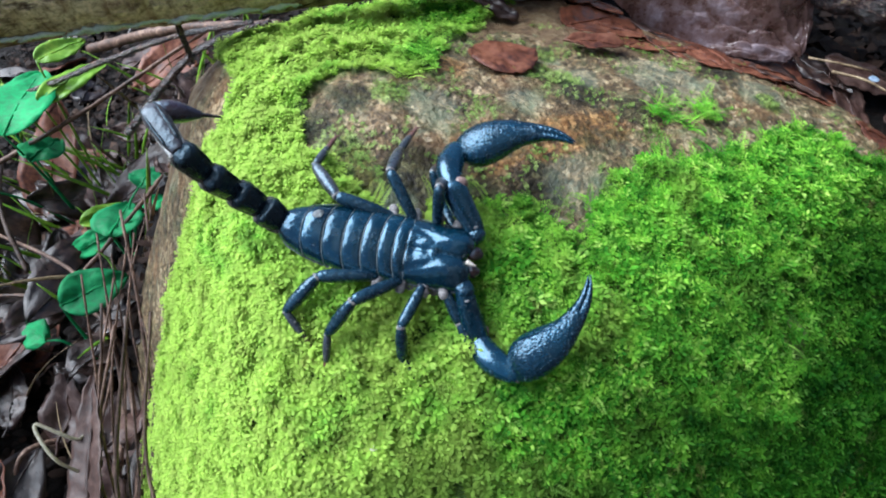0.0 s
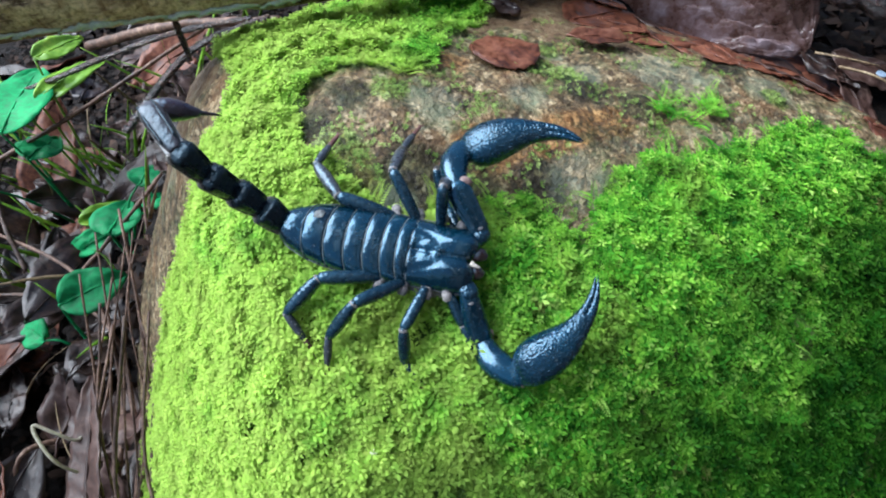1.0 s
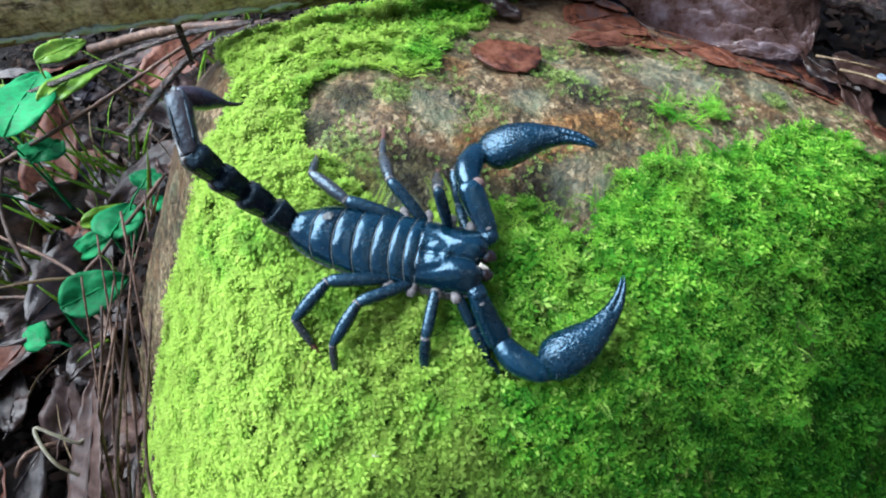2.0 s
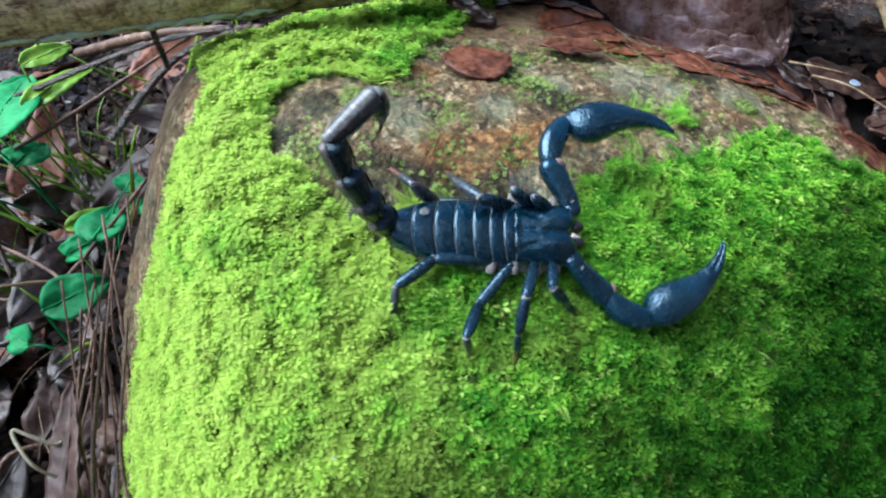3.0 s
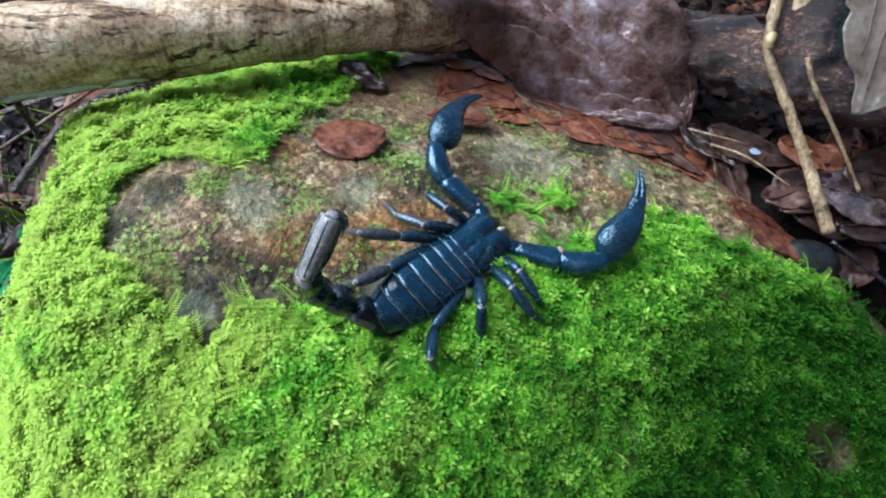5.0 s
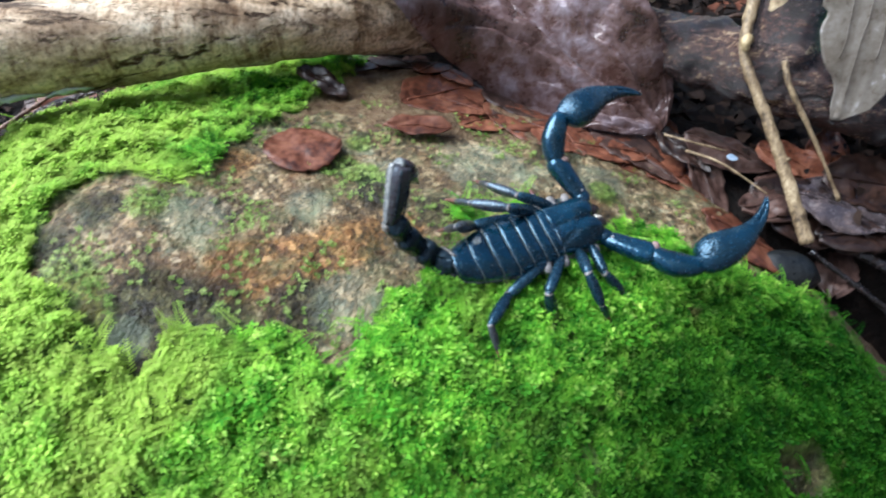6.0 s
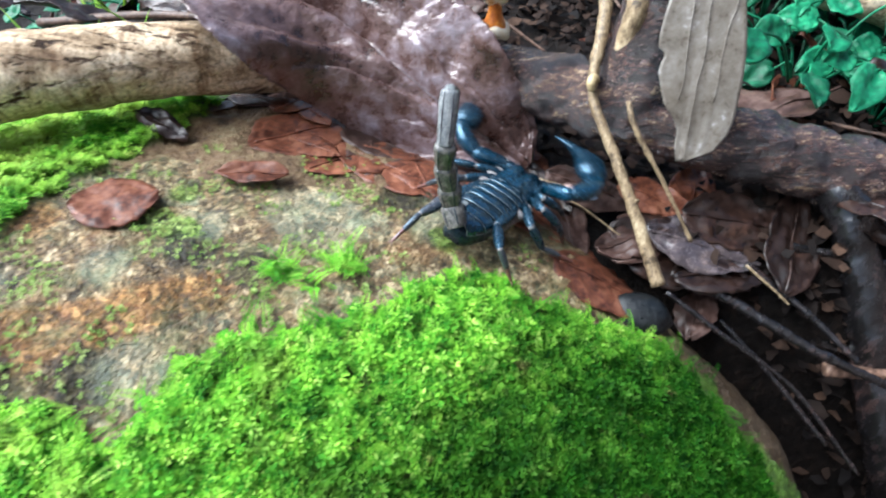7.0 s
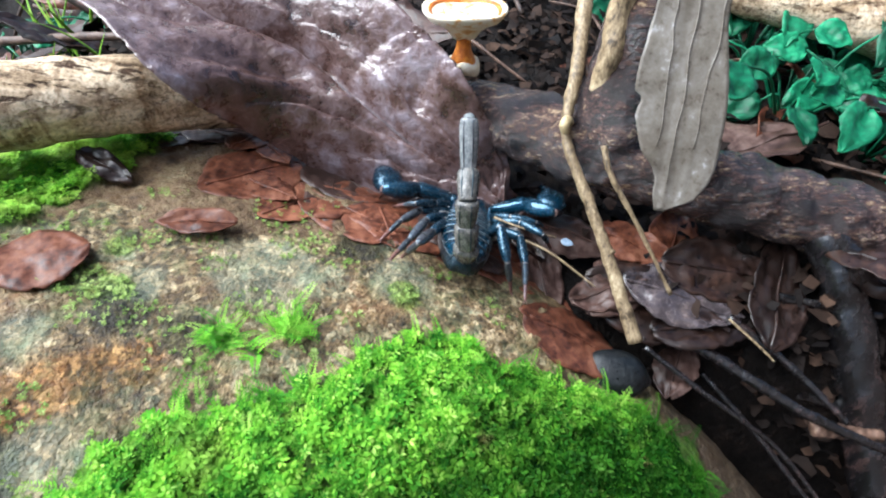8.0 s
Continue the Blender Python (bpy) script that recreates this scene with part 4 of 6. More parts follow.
    part("fixed_finger", loft(fine([(15.5, claw_in * 1.1, 2.0, 2.2, 1.9), (18.5, claw_in * 1.1, 1.6, 1.9, 1.6), (21.5, claw_in * 1.35, 1.25, 1.6, 1.3), (24, claw_in * 2.0, 1.0, 1.3, 1.0), (26.5, claw_in * 3.1, 0.75, 0.95, 0.75), (28.4, claw_in * 4.3, 0.4, 0.5, 0.4), (29.3, claw_in * 5.0, 0.08, 0.08, 0.08)], 28), 14), CLAW, hand)
    part("movable_finger", loft(fine([(11.5, claw_in * -2.6, 1.2, 1.7, 1.6), (14, claw_in * -2.1, 1.9, 2.1, 1.8), (17.5, claw_in * -1.5, 1.85, 2.0, 1.7), (21, claw_in * -0.6, 1.5, 1.75, 1.45), (24.3, claw_in * 0.6, 1.15, 1.35, 1.1), (27, claw_in * 2.2, 0.8, 0.95, 0.75), (28.9, claw_in * 3.8, 0.4, 0.45, 0.4), (29.8, claw_in * 4.8, 0.06, 0.06, 0.06)], 30), 14), CLAW, hand)
    LINKS_OF["P" + side] = (upper, fore, hand)

TAIL = []
for i, length in enumerate(TAIL_LENGTHS[:5]):
    w = (3.6, 3.35, 3.15, 2.95, 2.5)[i]
    h = (3.0, 2.9, 2.85, 2.7, 2.3)[i]
    seg = part("tail_segment", loft(fine([(-0.9, 0, w * 0.5, h * 0.45, h * 0.5), (0.3, 0, w * 0.68, h * 0.62, h * 0.72), (length * 0.22, 0, w * 0.9, h * 0.86, h * 0.95), (length * 0.5, 0, w * 1.0, h * 1.05, h), (length * 0.76, 0, w * 1.07, h * 1.2, h * 1.02), (length - 0.9, 0, w * 0.95, h * 1.05, h * 0.9), (length - 0.1, 0, w * 0.68, h * 0.62, h * 0.66), (length + 0.3, 0, w * 0.5, h * 0.45, h * 0.5)], 24), 18, 2.8), TAILPALE if i == 4 else TAILSKIN, scorpion)
    for s in (-1, 1):
        part("keel", tube([(0.0008, s * w * 0.00062, h * 0.0008), (length * 0.0005, s * w * 0.00070, h * 0.00098), ((length - 0.8) / 1000, s * w * 0.00064, h * 0.00092)], [0.00022, 0.0003, 0.0003], 6, 10, 0.00012, i, 2500), TAILSKIN, seg)
    part("underside", loft(fine([(-0.6, 0, w * 0.84, 0.05, h * 0.88), (0.3, 0, w * 0.90, h * 0.1, h * 0.95), (length * 0.3, 0, w * 1.0, h * 0.18, h * 1.04), (length * 0.78, 0, w * 1.10, h * 0.22, h * 1.08), (length - 0.5, 0, w * 1.02, h * 0.15, h * 1.0), (length + 0.2, 0, w * 0.84, 0.05, h * 0.82)], 18), 16, 2.6), VENTRAL if i == 4 else VENTRAL_DARK, seg, "grey-tan worn underside")
    for s in (-1, 1):
        part("keel", tube([(0.0002, s * w * 0.00045, h * -0.00086), (length * 0.0005, s * w * 0.00052, h * -0.00099), ((length - 0.3) / 1000, s * w * 0.00048, h * -0.00093)], [0.00018, 0.00024, 0.0002], 6, 14, 0.0001, i, 2500), TAILPALE if i == 4 else TAILSKIN, seg)
    TAIL.append(seg)
bulb = part("telson", loft(fine([(-0.6, 0, 1.0, 1.0, 1.0), (0.6, 0, 1.9, 1.6, 1.8), (3.5, 0, 2.6, 2.0, 2.6), (6.5, 0, 2.3, 1.7, 2.2), (9, 0, 1.4, 1.1, 1.2), (10.6, 0, 0.8, 0.7, 0.6)], 24), 16, 2.2), STING, scorpion, "plum-brown bulb of the sting")
part("sting", tube([(0.0098, 0, 0.0002), (0.012, 0, 0.0003), (0.0142, 0, 0.0011), (0.0152, 0, 0.0024)], [0.0007, 0.0005, 0.0003, 0.00005], 10, 14), MOUTH, bulb, "dark curved sting")
part("joint", joint_ring(1.5, -0.4), RIM, bulb, "pale joint")
TAIL.append(bulb)

# turns of the links in the scorpion's own space: seconds, then heading and rise in degrees, link by link
BODY_ROWS = [
    (0, -0.0397, 0.1005, 0.1869, 25.3, 4.4, -11),
    (1.6, -0.0385, 0.1001, 0.1869, 25.2, 4.1, -11.5),
    (2.8, -0.0158, 0.1012, 0.1875, 23.8, 2.9, -9.5),
    (3, -0.0049, 0.1029, 0.1857, 24.2, 5.1, 1.4),
    (3.2, 0.0027, 0.1, 0.1839, 24.7, 7.2, 13.4),
    (3.4, 0.0123, 0.1024, 0.1831, 23.1, 4.3, 26.6),
    (3.5, 0.0156, 0.1017, 0.1829, 22.4, 4.4, 30),
    (3.6, 0.0192, 0.1043, 0.1826, 21.6, 4.4, 35.5),
    (4, 0.0286, 0.1082, 0.1823, 19.5, 3.3, 44.2),
    (4.5, 0.0289, 0.1076, 0.1821, 19.4, 5.4, 45.9),
    (5.8, 0.0534, 0.1237, 0.1812, 17.9, -2.8, 34.5),
    (6, 0.0647, 0.1337, 0.1808, 16.7, 2.8, 26.1),
    (6.2, 0.0806, 0.1398, 0.1796, 14.9, 3.2, 25.9),
    (6.5, 0.1, 0.1569, 0.1784, 11, 8.3, 26.2),
    (6.8, 0.1128, 0.1644, 0.18, 8.1, 15.4, 39.1),
    (7, 0.1199, 0.1692, 0.1786, 7.8, 14.6, 52.2),
    (7.2, 0.131, 0.1806, 0.1764, 10.9, 19.5, 78),
    (7.5, 0.1348, 0.1817, 0.1756, 11.6, 21.3, 81.5),
    (8, 0.1349, 0.1809, 0.1757, 11.7, 23.2, 80.9),
]
TAIL_ROWS = [
    (0, 157, 37, 168, 45, 170, 57, 154, 57, 140, -11, 16, -22),
    (1.6, 157, 37, 168, 45, 170, 57, 154, 57, 140, -11, 16, -22),
    (2.8, 154, 22, 164, 45, 158, 65, -105, 88, 72, 27, 59, -76),
    (3, 161, 61, 155, 64, 139, 48, 123, 48, 43, 21, -44, -82),
    (3.2, 140, 46, 173, 58, 146, 50, 174, 76, 43, 27, 26, -70),
    (3.5, 140, 35, 159, 50, 145, 55, 129, 73, 27, 33, 9, -66),
    (3.6, 129, -1, 145, 40, 128, 54, 174, 78, 25, 37, -18, -72),
    (4, 118, 34, 131, 32, 123, 60, -162, 71, 24, 38, 16, -54),
    (4.5, 121, 33, 132, 32, 148, 54, 168, 77, 20, 34, 9, -65),
    (5.8, 119, 6, 148, 29, 158, 57, 180, 81, 47, 67, 6, -61),
    (6, 109, -41, 152, 43, 149, 46, 167, 66, 63, 46, -4, -59),
    (6.2, 125, 7, 150, 40, 172, 71, -130, 74, 50, 64, 19, -59),
    (6.5, 90, -8, 95, 0, 160, 55, -178, 67, 56, 49, 18, -42),
    (6.8, 93, 34, 113, 42, 172, 61, -162, 62, 57, 61, 22, -41),
    (7, 73, 43, 146, 65, 137, 64, 173, 68, 56, 63, 19, -36),
    (7.2, 170, 60, 90, 80, 40, 74, 30, 66, 28, 68, 0, -30),
    (7.5, 169, 52, 127, 72, 124, 74, 96, 77, 51, 71, -6, -28),
    (8, 168, 49, 120, 71, 132, 71, 21, 50, 52, 69, -7, -30),
]
LIMB_ROWS = {}
LIMB_ROWS["PR"] = [
    (0, -62, -36, -33, 14, 56, 16),
    (1.6, -62, -36, -33, 14, 56, 16),
    (2.8, -29, -24, -5, -21, 50, 2),
    (3, -37, -24, -25, -8, 38, 11),
    (3.2, -36, 3, -20, 5, 46, 31),
    (3.5, -62, 36, -30, 6, 30, 12),
    (3.6, -73, 32, -24, 2, 34, 27),
    (4, -60, 23, -47, 21, 30, 5),
    (4.5, -60, 24, -54, 27, 27, 7),
    (5.8, -58, -5, -25, -8, 4, 45),
    (6, -53, 16, -40, 7, 11, 18),
    (6.2, -49, -7, -13, -7, 8, 30),
    (6.5, -48, 15, -31, 3, 15, 23),
    (6.8, -81, 0, -26, 2, -5, 18),
    (7, -112, 28, -19, 12, 50, -2),
    (7.2, -135, 23, -63, 23, 37, 9),
    (7.5, -102, 17, -136, 23, 1, -3),
    (8, -101, 32, -139, 16, 0, -1),
]
LIMB_ROWS["PL"] = [
    (0, 132, 19, 94, -23, 17, 13),
    (1.6, 132, 19, 94, -23, 17, 13),
    (2.8, 112, -12, 77, -25, 11, 15),
    (3, 120, 11, 68, -3, 4, 4),
    (3.2, 111, 12, 73, 14, 16, 13),
    (3.5, 109, 13, 84, 28, 27, -4),
    (3.6, 110, 7, 61, -9, 31, 16),
    (4, 107, 9, 89, 25, 15, -14),
    (4.5, 105, 10, 72, 20, 15, -14),
    (5.8, 83, -19, 51, -25, 33, 21),
    (6, 107, 13, 64, 29, 6, 3),
    (6.2, 88, -15, 55, -19, 14, 33),
    (6.5, 114, 11, 75, 29, 8, 12),
    (6.8, 109, 4, 60, 11, 11, 1),
    (7, 112, 2, 71, 19, 7, 0),
    (7.2, 136, 17, 97, 21, 0, 13),
    (7.5, 108, 2, 123, -2, 7, 7),
    (8, 100, 3, 125, -3, 7, 3),
]
LIMB_ROWS["R1"] = [
    (0, -54, -18, -50, -19, -37, -28),
    (1.6, -53, -20, -50, -21, -38, -30),
    (2.8, -53, -29, -51, -29, -36, -38),
    (3, -102, 33, -27, -47, -25, -50),
    (3.2, -101, 41, -80, -18, -44, -62),
    (3.4, -146, 45, -48, -22, -9, -44),
    (3.5, -137, 56, -17, -41, -17, -28),
    (3.6, -132, 42, -48, -8, -17, -36),
    (4, -114, 44, -57, -36, -56, -9),
    (4.5, -94, 42, -115, 11, -55, -46),
    (5.8, -138, 36, -42, -44, -49, -51),
    (6.2, -66, -24, -57, -16, -50, -21),
    (6.5, -40, -34, -100, 15, -4, -35),
    (6.8, -114, 20, -6, -28, -16, -40),
    (7, -148, 29, -45, -24, -21, -45),
    (7.5, -122, 26, -95, 7, -57, -15),
    (8, -130, 27, -104, 10, -46, -19),
]
LIMB_ROWS["R2"] = [
    (0, -105, 10, -79, -43, -40, -19),
    (1.6, -105, 10, -79, -43, -40, -19),
    (2.8, -55, -28, -87, -39, -73, -18),
    (3, -111, 26, -96, -34, -85, -47),
    (3.2, -96, 37, -67, -37, -39, -34),
    (3.4, -126, 36, -92, -36, -93, -31),
    (3.5, -128, 27, -95, -28, -97, -33),
    (3.6, -118, 42, -87, -42, -36, -15),
    (4, -137, 45, -87, -5, -38, -50),
    (4.5, -116, 46, -101, -1, -43, -46),
    (5.8, -115, 25, -49, -43, -39, -32),
    (6, -120, 33, -79, -29, -45, -51),
    (6.2, -132, 31, -99, -35, -73, -55),
    (6.5, -127, 31, -42, -47, -62, -37),
    (6.8, -124, 14, -20, -39, -30, -22),
    (7, -140, 23, -53, -32, -25, -55),
    (7.5, -109, 22, -138, -10, -51, -42),
    (8, -117, 25, -131, 4, -43, -37),
]
LIMB_ROWS["R3"] = [
    (0, -138, 27, -122, -31, -85, -31),
    (1.6, -138, 27, -122, -31, -85, -31),
    (2.8, -162, -20, -84, 35, -56, -62),
    (3, -129, -5, -113, 28, -59, -64),
    (3.2, -136, 15, -140, 2, -114, -54),
    (3.4, -133, 36, -126, -5, -36, -73),
    (3.5, -147, 46, -124, -23, -70, -61),
    (3.6, -147, 39, -129, -21, -108, -52),
    (4, -134, 19, -141, 12, -38, -58),
    (4.5, -142, 40, -101, -55, -137, -19),
    (5.8, -140, 18, -116, -55, -134, -10),
    (6, -140, 9, -61, -61, -136, 18),
    (6.2, -131, 19, -71, -55, -128, -17),
    (6.5, -148, 21, -63, -55, -125, -16),
    (6.8, -135, 9, -130, -9, -19, -50),
    (7, -144, 9, -49, -48, -49, -15),
    (7.5, -138, 2, -165, -12, -153, -39),
    (8, -133, 15, -165, -21, -163, -43),
]
LIMB_ROWS["R4"] = [
    (0, -164, 14, -125, -19, -44, -22),
    (1.6, -164, 14, -125, -19, -44, -22),
    (2.8, -162, 8, -113, 3, -49, -51),
    (3, -178, 8, -142, -1, -95, -30),
    (3.2, -173, 5, -114, 29, -29, -66),
    (3.4, -170, 5, -147, 18, -118, -65),
    (3.5, -174, 13, -154, 11, -96, -70),
    (3.6, -175, 14, -142, 16, -18, -64),
    (4, -165, 11, -154, 11, -63, -69),
    (4.5, -165, 0, -155, 24, -64, -58),
    (5.8, -169, 0, -132, 35, -41, -71),
    (6, -162, -6, -147, 13, -84, -39),
    (6.2, -169, -4, -146, -3, -131, -21),
    (6.5, -167, 7, -147, 6, -92, -55),
    (6.8, -178, 15, -51, -56, -123, -21),
    (7, -178, 6, -146, 4, -70, -54),
    (7.5, -177, 27, -156, -30, -49, -64),
    (8, -174, 35, -149, -39, -63, -63),
]
LIMB_ROWS["L1"] = [
    (0, 120, -26, 123, 32, 89, -56),
    (1.6, 120, -26, 122, 27, 89, -56),
    (2.8, 102, -23, 86, -39, 75, -43),
    (3, 180, 52, 75, -62, 86, -55),
    (3.2, 99, -14, -155, 36, 56, -57),
    (3.6, -173, 36, 89, -14, 29, -51),
    (4, 163, 41, 71, -34, 40, -37),
    (4.5, 179, 45, 93, -2, 20, -54),
    (5.8, 92, 1, 49, -61, 54, -43),
    (6, 58, -55, -177, 24, 75, -27),
    (6.2, 80, -19, 69, -26, 44, -51),
    (6.5, 101, -14, 100, -17, 65, -51),
    (6.8, 106, -16, 98, -17, 52, -41),
    (7, 120, 0, 115, -9, 56, -29),
    (7.5, 145, 10, 136, 1, 68, -31),
    (8, 143, 13, 134, 2, 58, -31),
]
LIMB_ROWS["L2"] = [
    (0, 95, 57, 91, -58, 85, -54),
    (1.6, 95, 57, 91, -58, 85, -54),
    (2.8, 159, 34, 130, -45, 139, -50),
    (3, 176, 53, 72, -55, 82, -50),
    (3.2, 134, 18, 79, -55, 77, -16),
    (3.6, 168, -4, 151, 36, 87, -47),
    (4, 169, 31, 133, 4, 41, -54),
    (4.5, 159, 30, 81, -39, 67, -12),
    (5.8, 149, 14, 128, -6, 91, -61),
    (6.2, 151, 13, 111, -40, 73, -39),
    (6.5, 99, -13, 69, -31, 46, -42),
    (6.8, 138, 0, 79, -28, 60, -40),
    (7, 145, -3, 147, -6, 81, -48),
    (7.5, 103, -1, 158, -12, 169, -16),
    (8, 125, -3, 148, -13, 153, -27),
]
LIMB_ROWS["L3"] = [
    (0, 130, 25, 91, -38, 80, -34),
    (1.6, 130, 25, 91, -38, 80, -34),
    (2.8, 169, -2, 167, -2, 155, -14),
    (3, -169, 44, 128, -37, 101, -56),
    (3.2, 162, 25, 118, -55, 117, -11),
    (3.5, -164, 46, 134, -25, 94, -52),
    (3.6, 178, 9, 177, 14, 128, -49),
    (4, 166, 27, 98, -47, 85, -10),
    (4.5, 145, 5, 173, 35, 72, -55),
    (5.8, 167, 34, 104, -34, 96, -51),
    (6, 176, 33, 135, -26, 105, -49),
    (6.2, 156, 13, 118, -23, 65, -42),
    (6.5, 146, -6, 169, 15, 105, -49),
    (6.8, 153, -5, -177, -5, 176, -33),
    (7, 166, -3, 167, -7, 174, -21),
    (7.5, 152, 10, 159, 4, 41, -71),
    (8, 151, 5, 162, -20, 162, -13),
]
LIMB_ROWS["L4"] = [
    (0, 174, 14, 137, -14, 82, -27),
    (1.6, 174, 14, 137, -14, 82, -27),
    (2.8, 178, 5, -173, 17, 160, -40),
    (3, 174, -18, 170, 55, 128, -41),
    (3.2, -178, 4, 180, 33, 115, -66),
    (3.5, -166, 36, 161, -6, 92, -62),
    (3.6, 177, 4, 174, 35, 100, -59),
    (4, 179, 6, 172, 30, 79, -63),
    (4.5, 179, 10, 177, 20, 94, -64),
    (5.8, 173, 10, 176, 21, 124, -57),
    (6, 171, 0, -164, 44, 96, -64),
    (6.2, 173, 8, -171, 21, 96, -61),
    (6.5, 167, 0, 179, 13, 72, -49),
    (6.8, 174, -5, -179, -2, 154, -39),
    (7, 167, -4, 169, -8, 174, -31),
    (7.5, 165, 9, 167, 1, 16, -48),
    (8, 165, 4, 164, 1, 29, -51),
]



def directions(rows, t):
    """The unit directions of a chain of links at t seconds."""
    ts = [r[0] for r in rows]
    out = []
    for k in range((len(rows[0]) - 1) // 2):
        vs = []
        for r in rows:
            h, p = radians(r[1 + 2 * k]), radians(r[2 + 2 * k])
            vs.append((math.cos(p) * math.cos(h), math.cos(p) * math.sin(h), math.sin(p)))
        v = Vector([float(np.interp(t, ts, [q[i] for q in vs])) for i in range(3)])
        out.append(v.normalized())
    return out


def chain(links, rows, base, lengths, tail=False):
    """Keys a chain of rigid links: each starts where the one before it ends."""
    times = [0, 0.5, 1.0, 1.6] + [round(1.7 + 0.1 * i, 1) for i in range(64)]
    keyed = [[] for _ in links]
    for t in times:
        at = Vector(base) / 1000
        y = Vector((0, -1, 0))
        for k, d in enumerate(directions(rows, t)):
            if tail:
                y = (y - d * y.dot(d)).normalized()
                z = d.cross(y)
            else:
                z = Vector((0, 0, 1)) if abs(d.z) < 0.95 else Vector((1, 0, 0))
                yy = z.cross(d).normalized()
                z = d.cross(yy)
            yy = z.cross(d)
            keyed[k].append((t, Matrix(((d.x, yy.x, z.x, at.x), (d.y, yy.y, z.y, at.y), (d.z, yy.z, z.z, at.z), (0, 0, 0, 1)))))
            at = at + d * lengths[k] / 1000
    for link, rows_of in zip(links, keyed):
        walk(link, rows_of)


def motions():
    walk(scorpion, [(t, pose(x, y, z, rx, ry, rz)) for t, x, y, z, rx, ry, rz in BODY_ROWS])
    for key, rows in LIMB_ROWS.items():
        s = 1 if "L" in key else -1
        if key[0] == "P":
            chain(LINKS_OF[key], rows, (CLAW_BASE[0], s * CLAW_BASE[1], CLAW_BASE[2]), CLAW_LENGTHS)
        else:
            h = HIPS[key[1]]
            chain(LINKS_OF[key], rows, (h[0], s * h[1], h[2]), LENGTHS[key[1]])
    chain(TAIL, TAIL_ROWS, (0, 0, 6), TAIL_LENGTHS, True)


# ---- wood round the stone ----
log = new("fallen_branch")
tagged(log, "pale peeling fallen branch lying behind the mossy boulder", "branch")
part("bark", tube([(-0.42, 0.075, 0.215), (-0.25, 0.132, 0.216), (-0.14, 0.1754, 0.212), (-0.09, 0.1954, 0.2080), (-0.035, 0.2181, 0.2037), (0.0, 0.2332, 0.2005), (0.03, 0.247, 0.195), (0.06, 0.263, 0.185)], [0.0165, 0.016, 0.0152, 0.0146, 0.0142, 0.0136, 0.013, 0.012], 28, 150, 0.0011, 3, 90), BARK, log)
for i in range(12):
    x = -0.17 + 0.0095 * i + random.uniform(-0.003, 0.003)
    part("lichen", tube([(x, 0.2181 + (x + 0.035) * 0.42 - 0.0118, 0.1937 - (x + 0.035) * 0.08), (x + 0.006, 0.2181 + (x + 0.041) * 0.42 - 0.0132, 0.1952 - (x + 0.035) * 0.08), (x + 0.013, 0.2181 + (x + 0.048) * 0.42 - 0.0118, 0.1937 - (x + 0.035) * 0.08)], [0.0004, random.uniform(0.0005, 0.0013), 0.0004], 8, 14, 0.0009, i * 3, 700), LICHEN, log, "mint crust of lichen")
part("splinter", tube([(-0.0925, 0.191, 0.196), (-0.092, 0.190, 0.184), (-0.0915, 0.189, 0.179)], [0.0012, 0.0011, 0.0009], 8, 8, 0.0003, 2, 500), DARKWOOD, log, "short dark stub")

dark = new("dark_branch")
tagged(dark, "wet dark brown branch with rough bark beside the boulder", "branch")
part("bark", tube([(0.133, 0.258, 0.180), (0.150, 0.2465, 0.1865), (0.19, 0.2265, 0.1845), (0.24, 0.2147, 0.1754), (0.29, 0.2045, 0.166), (0.34, 0.195, 0.1564), (0.45, 0.17, 0.14)], [0.007, 0.0110, 0.0130, 0.0127, 0.0122, 0.012, 0.011], 40, 200, 0.0028, 11, 105), DARKWOOD, dark)
part("fork", tube([(0.262, 0.209, 0.170), (0.268, 0.197, 0.164), (0.2740, 0.181, 0.148), (0.2835, 0.1602, 0.12), (0.2950, 0.1378, 0.09), (0.3150, 0.1231, 0.05)], [0.0085, 0.0080, 0.0074, 0.0074, 0.0080, 0.009], 20, 60, 0.0018, 5, 80), BLACKWOOD, dark, "black wet side limb")
part("limb", tube([(0.187, 0.226, 0.180), (0.188, 0.229, 0.195), (0.191, 0.238, 0.215), (0.197, 0.250, 0.245), (0.207, 0.265, 0.285), (0.215, 0.28, 0.33)], [0.0135, 0.0125, 0.0105, 0.0095, 0.009, 0.008], 20, 60, 0.0018, 9, 85), DARKWOOD, dark, "upright stub with torn bark")
part("bark_strip", tube([(0.1800, 0.2250, 0.194), (0.1830, 0.2315, 0.211), (0.1865, 0.2395, 0.229), (0.1905, 0.2465, 0.248), (0.199, 0.259, 0.28)], [0.0020, 0.0040, 0.0050, 0.0050, 0.0045], 14, 40, 0.0016, 4, 120), TANWOOD, dark, "tan peeled wood")

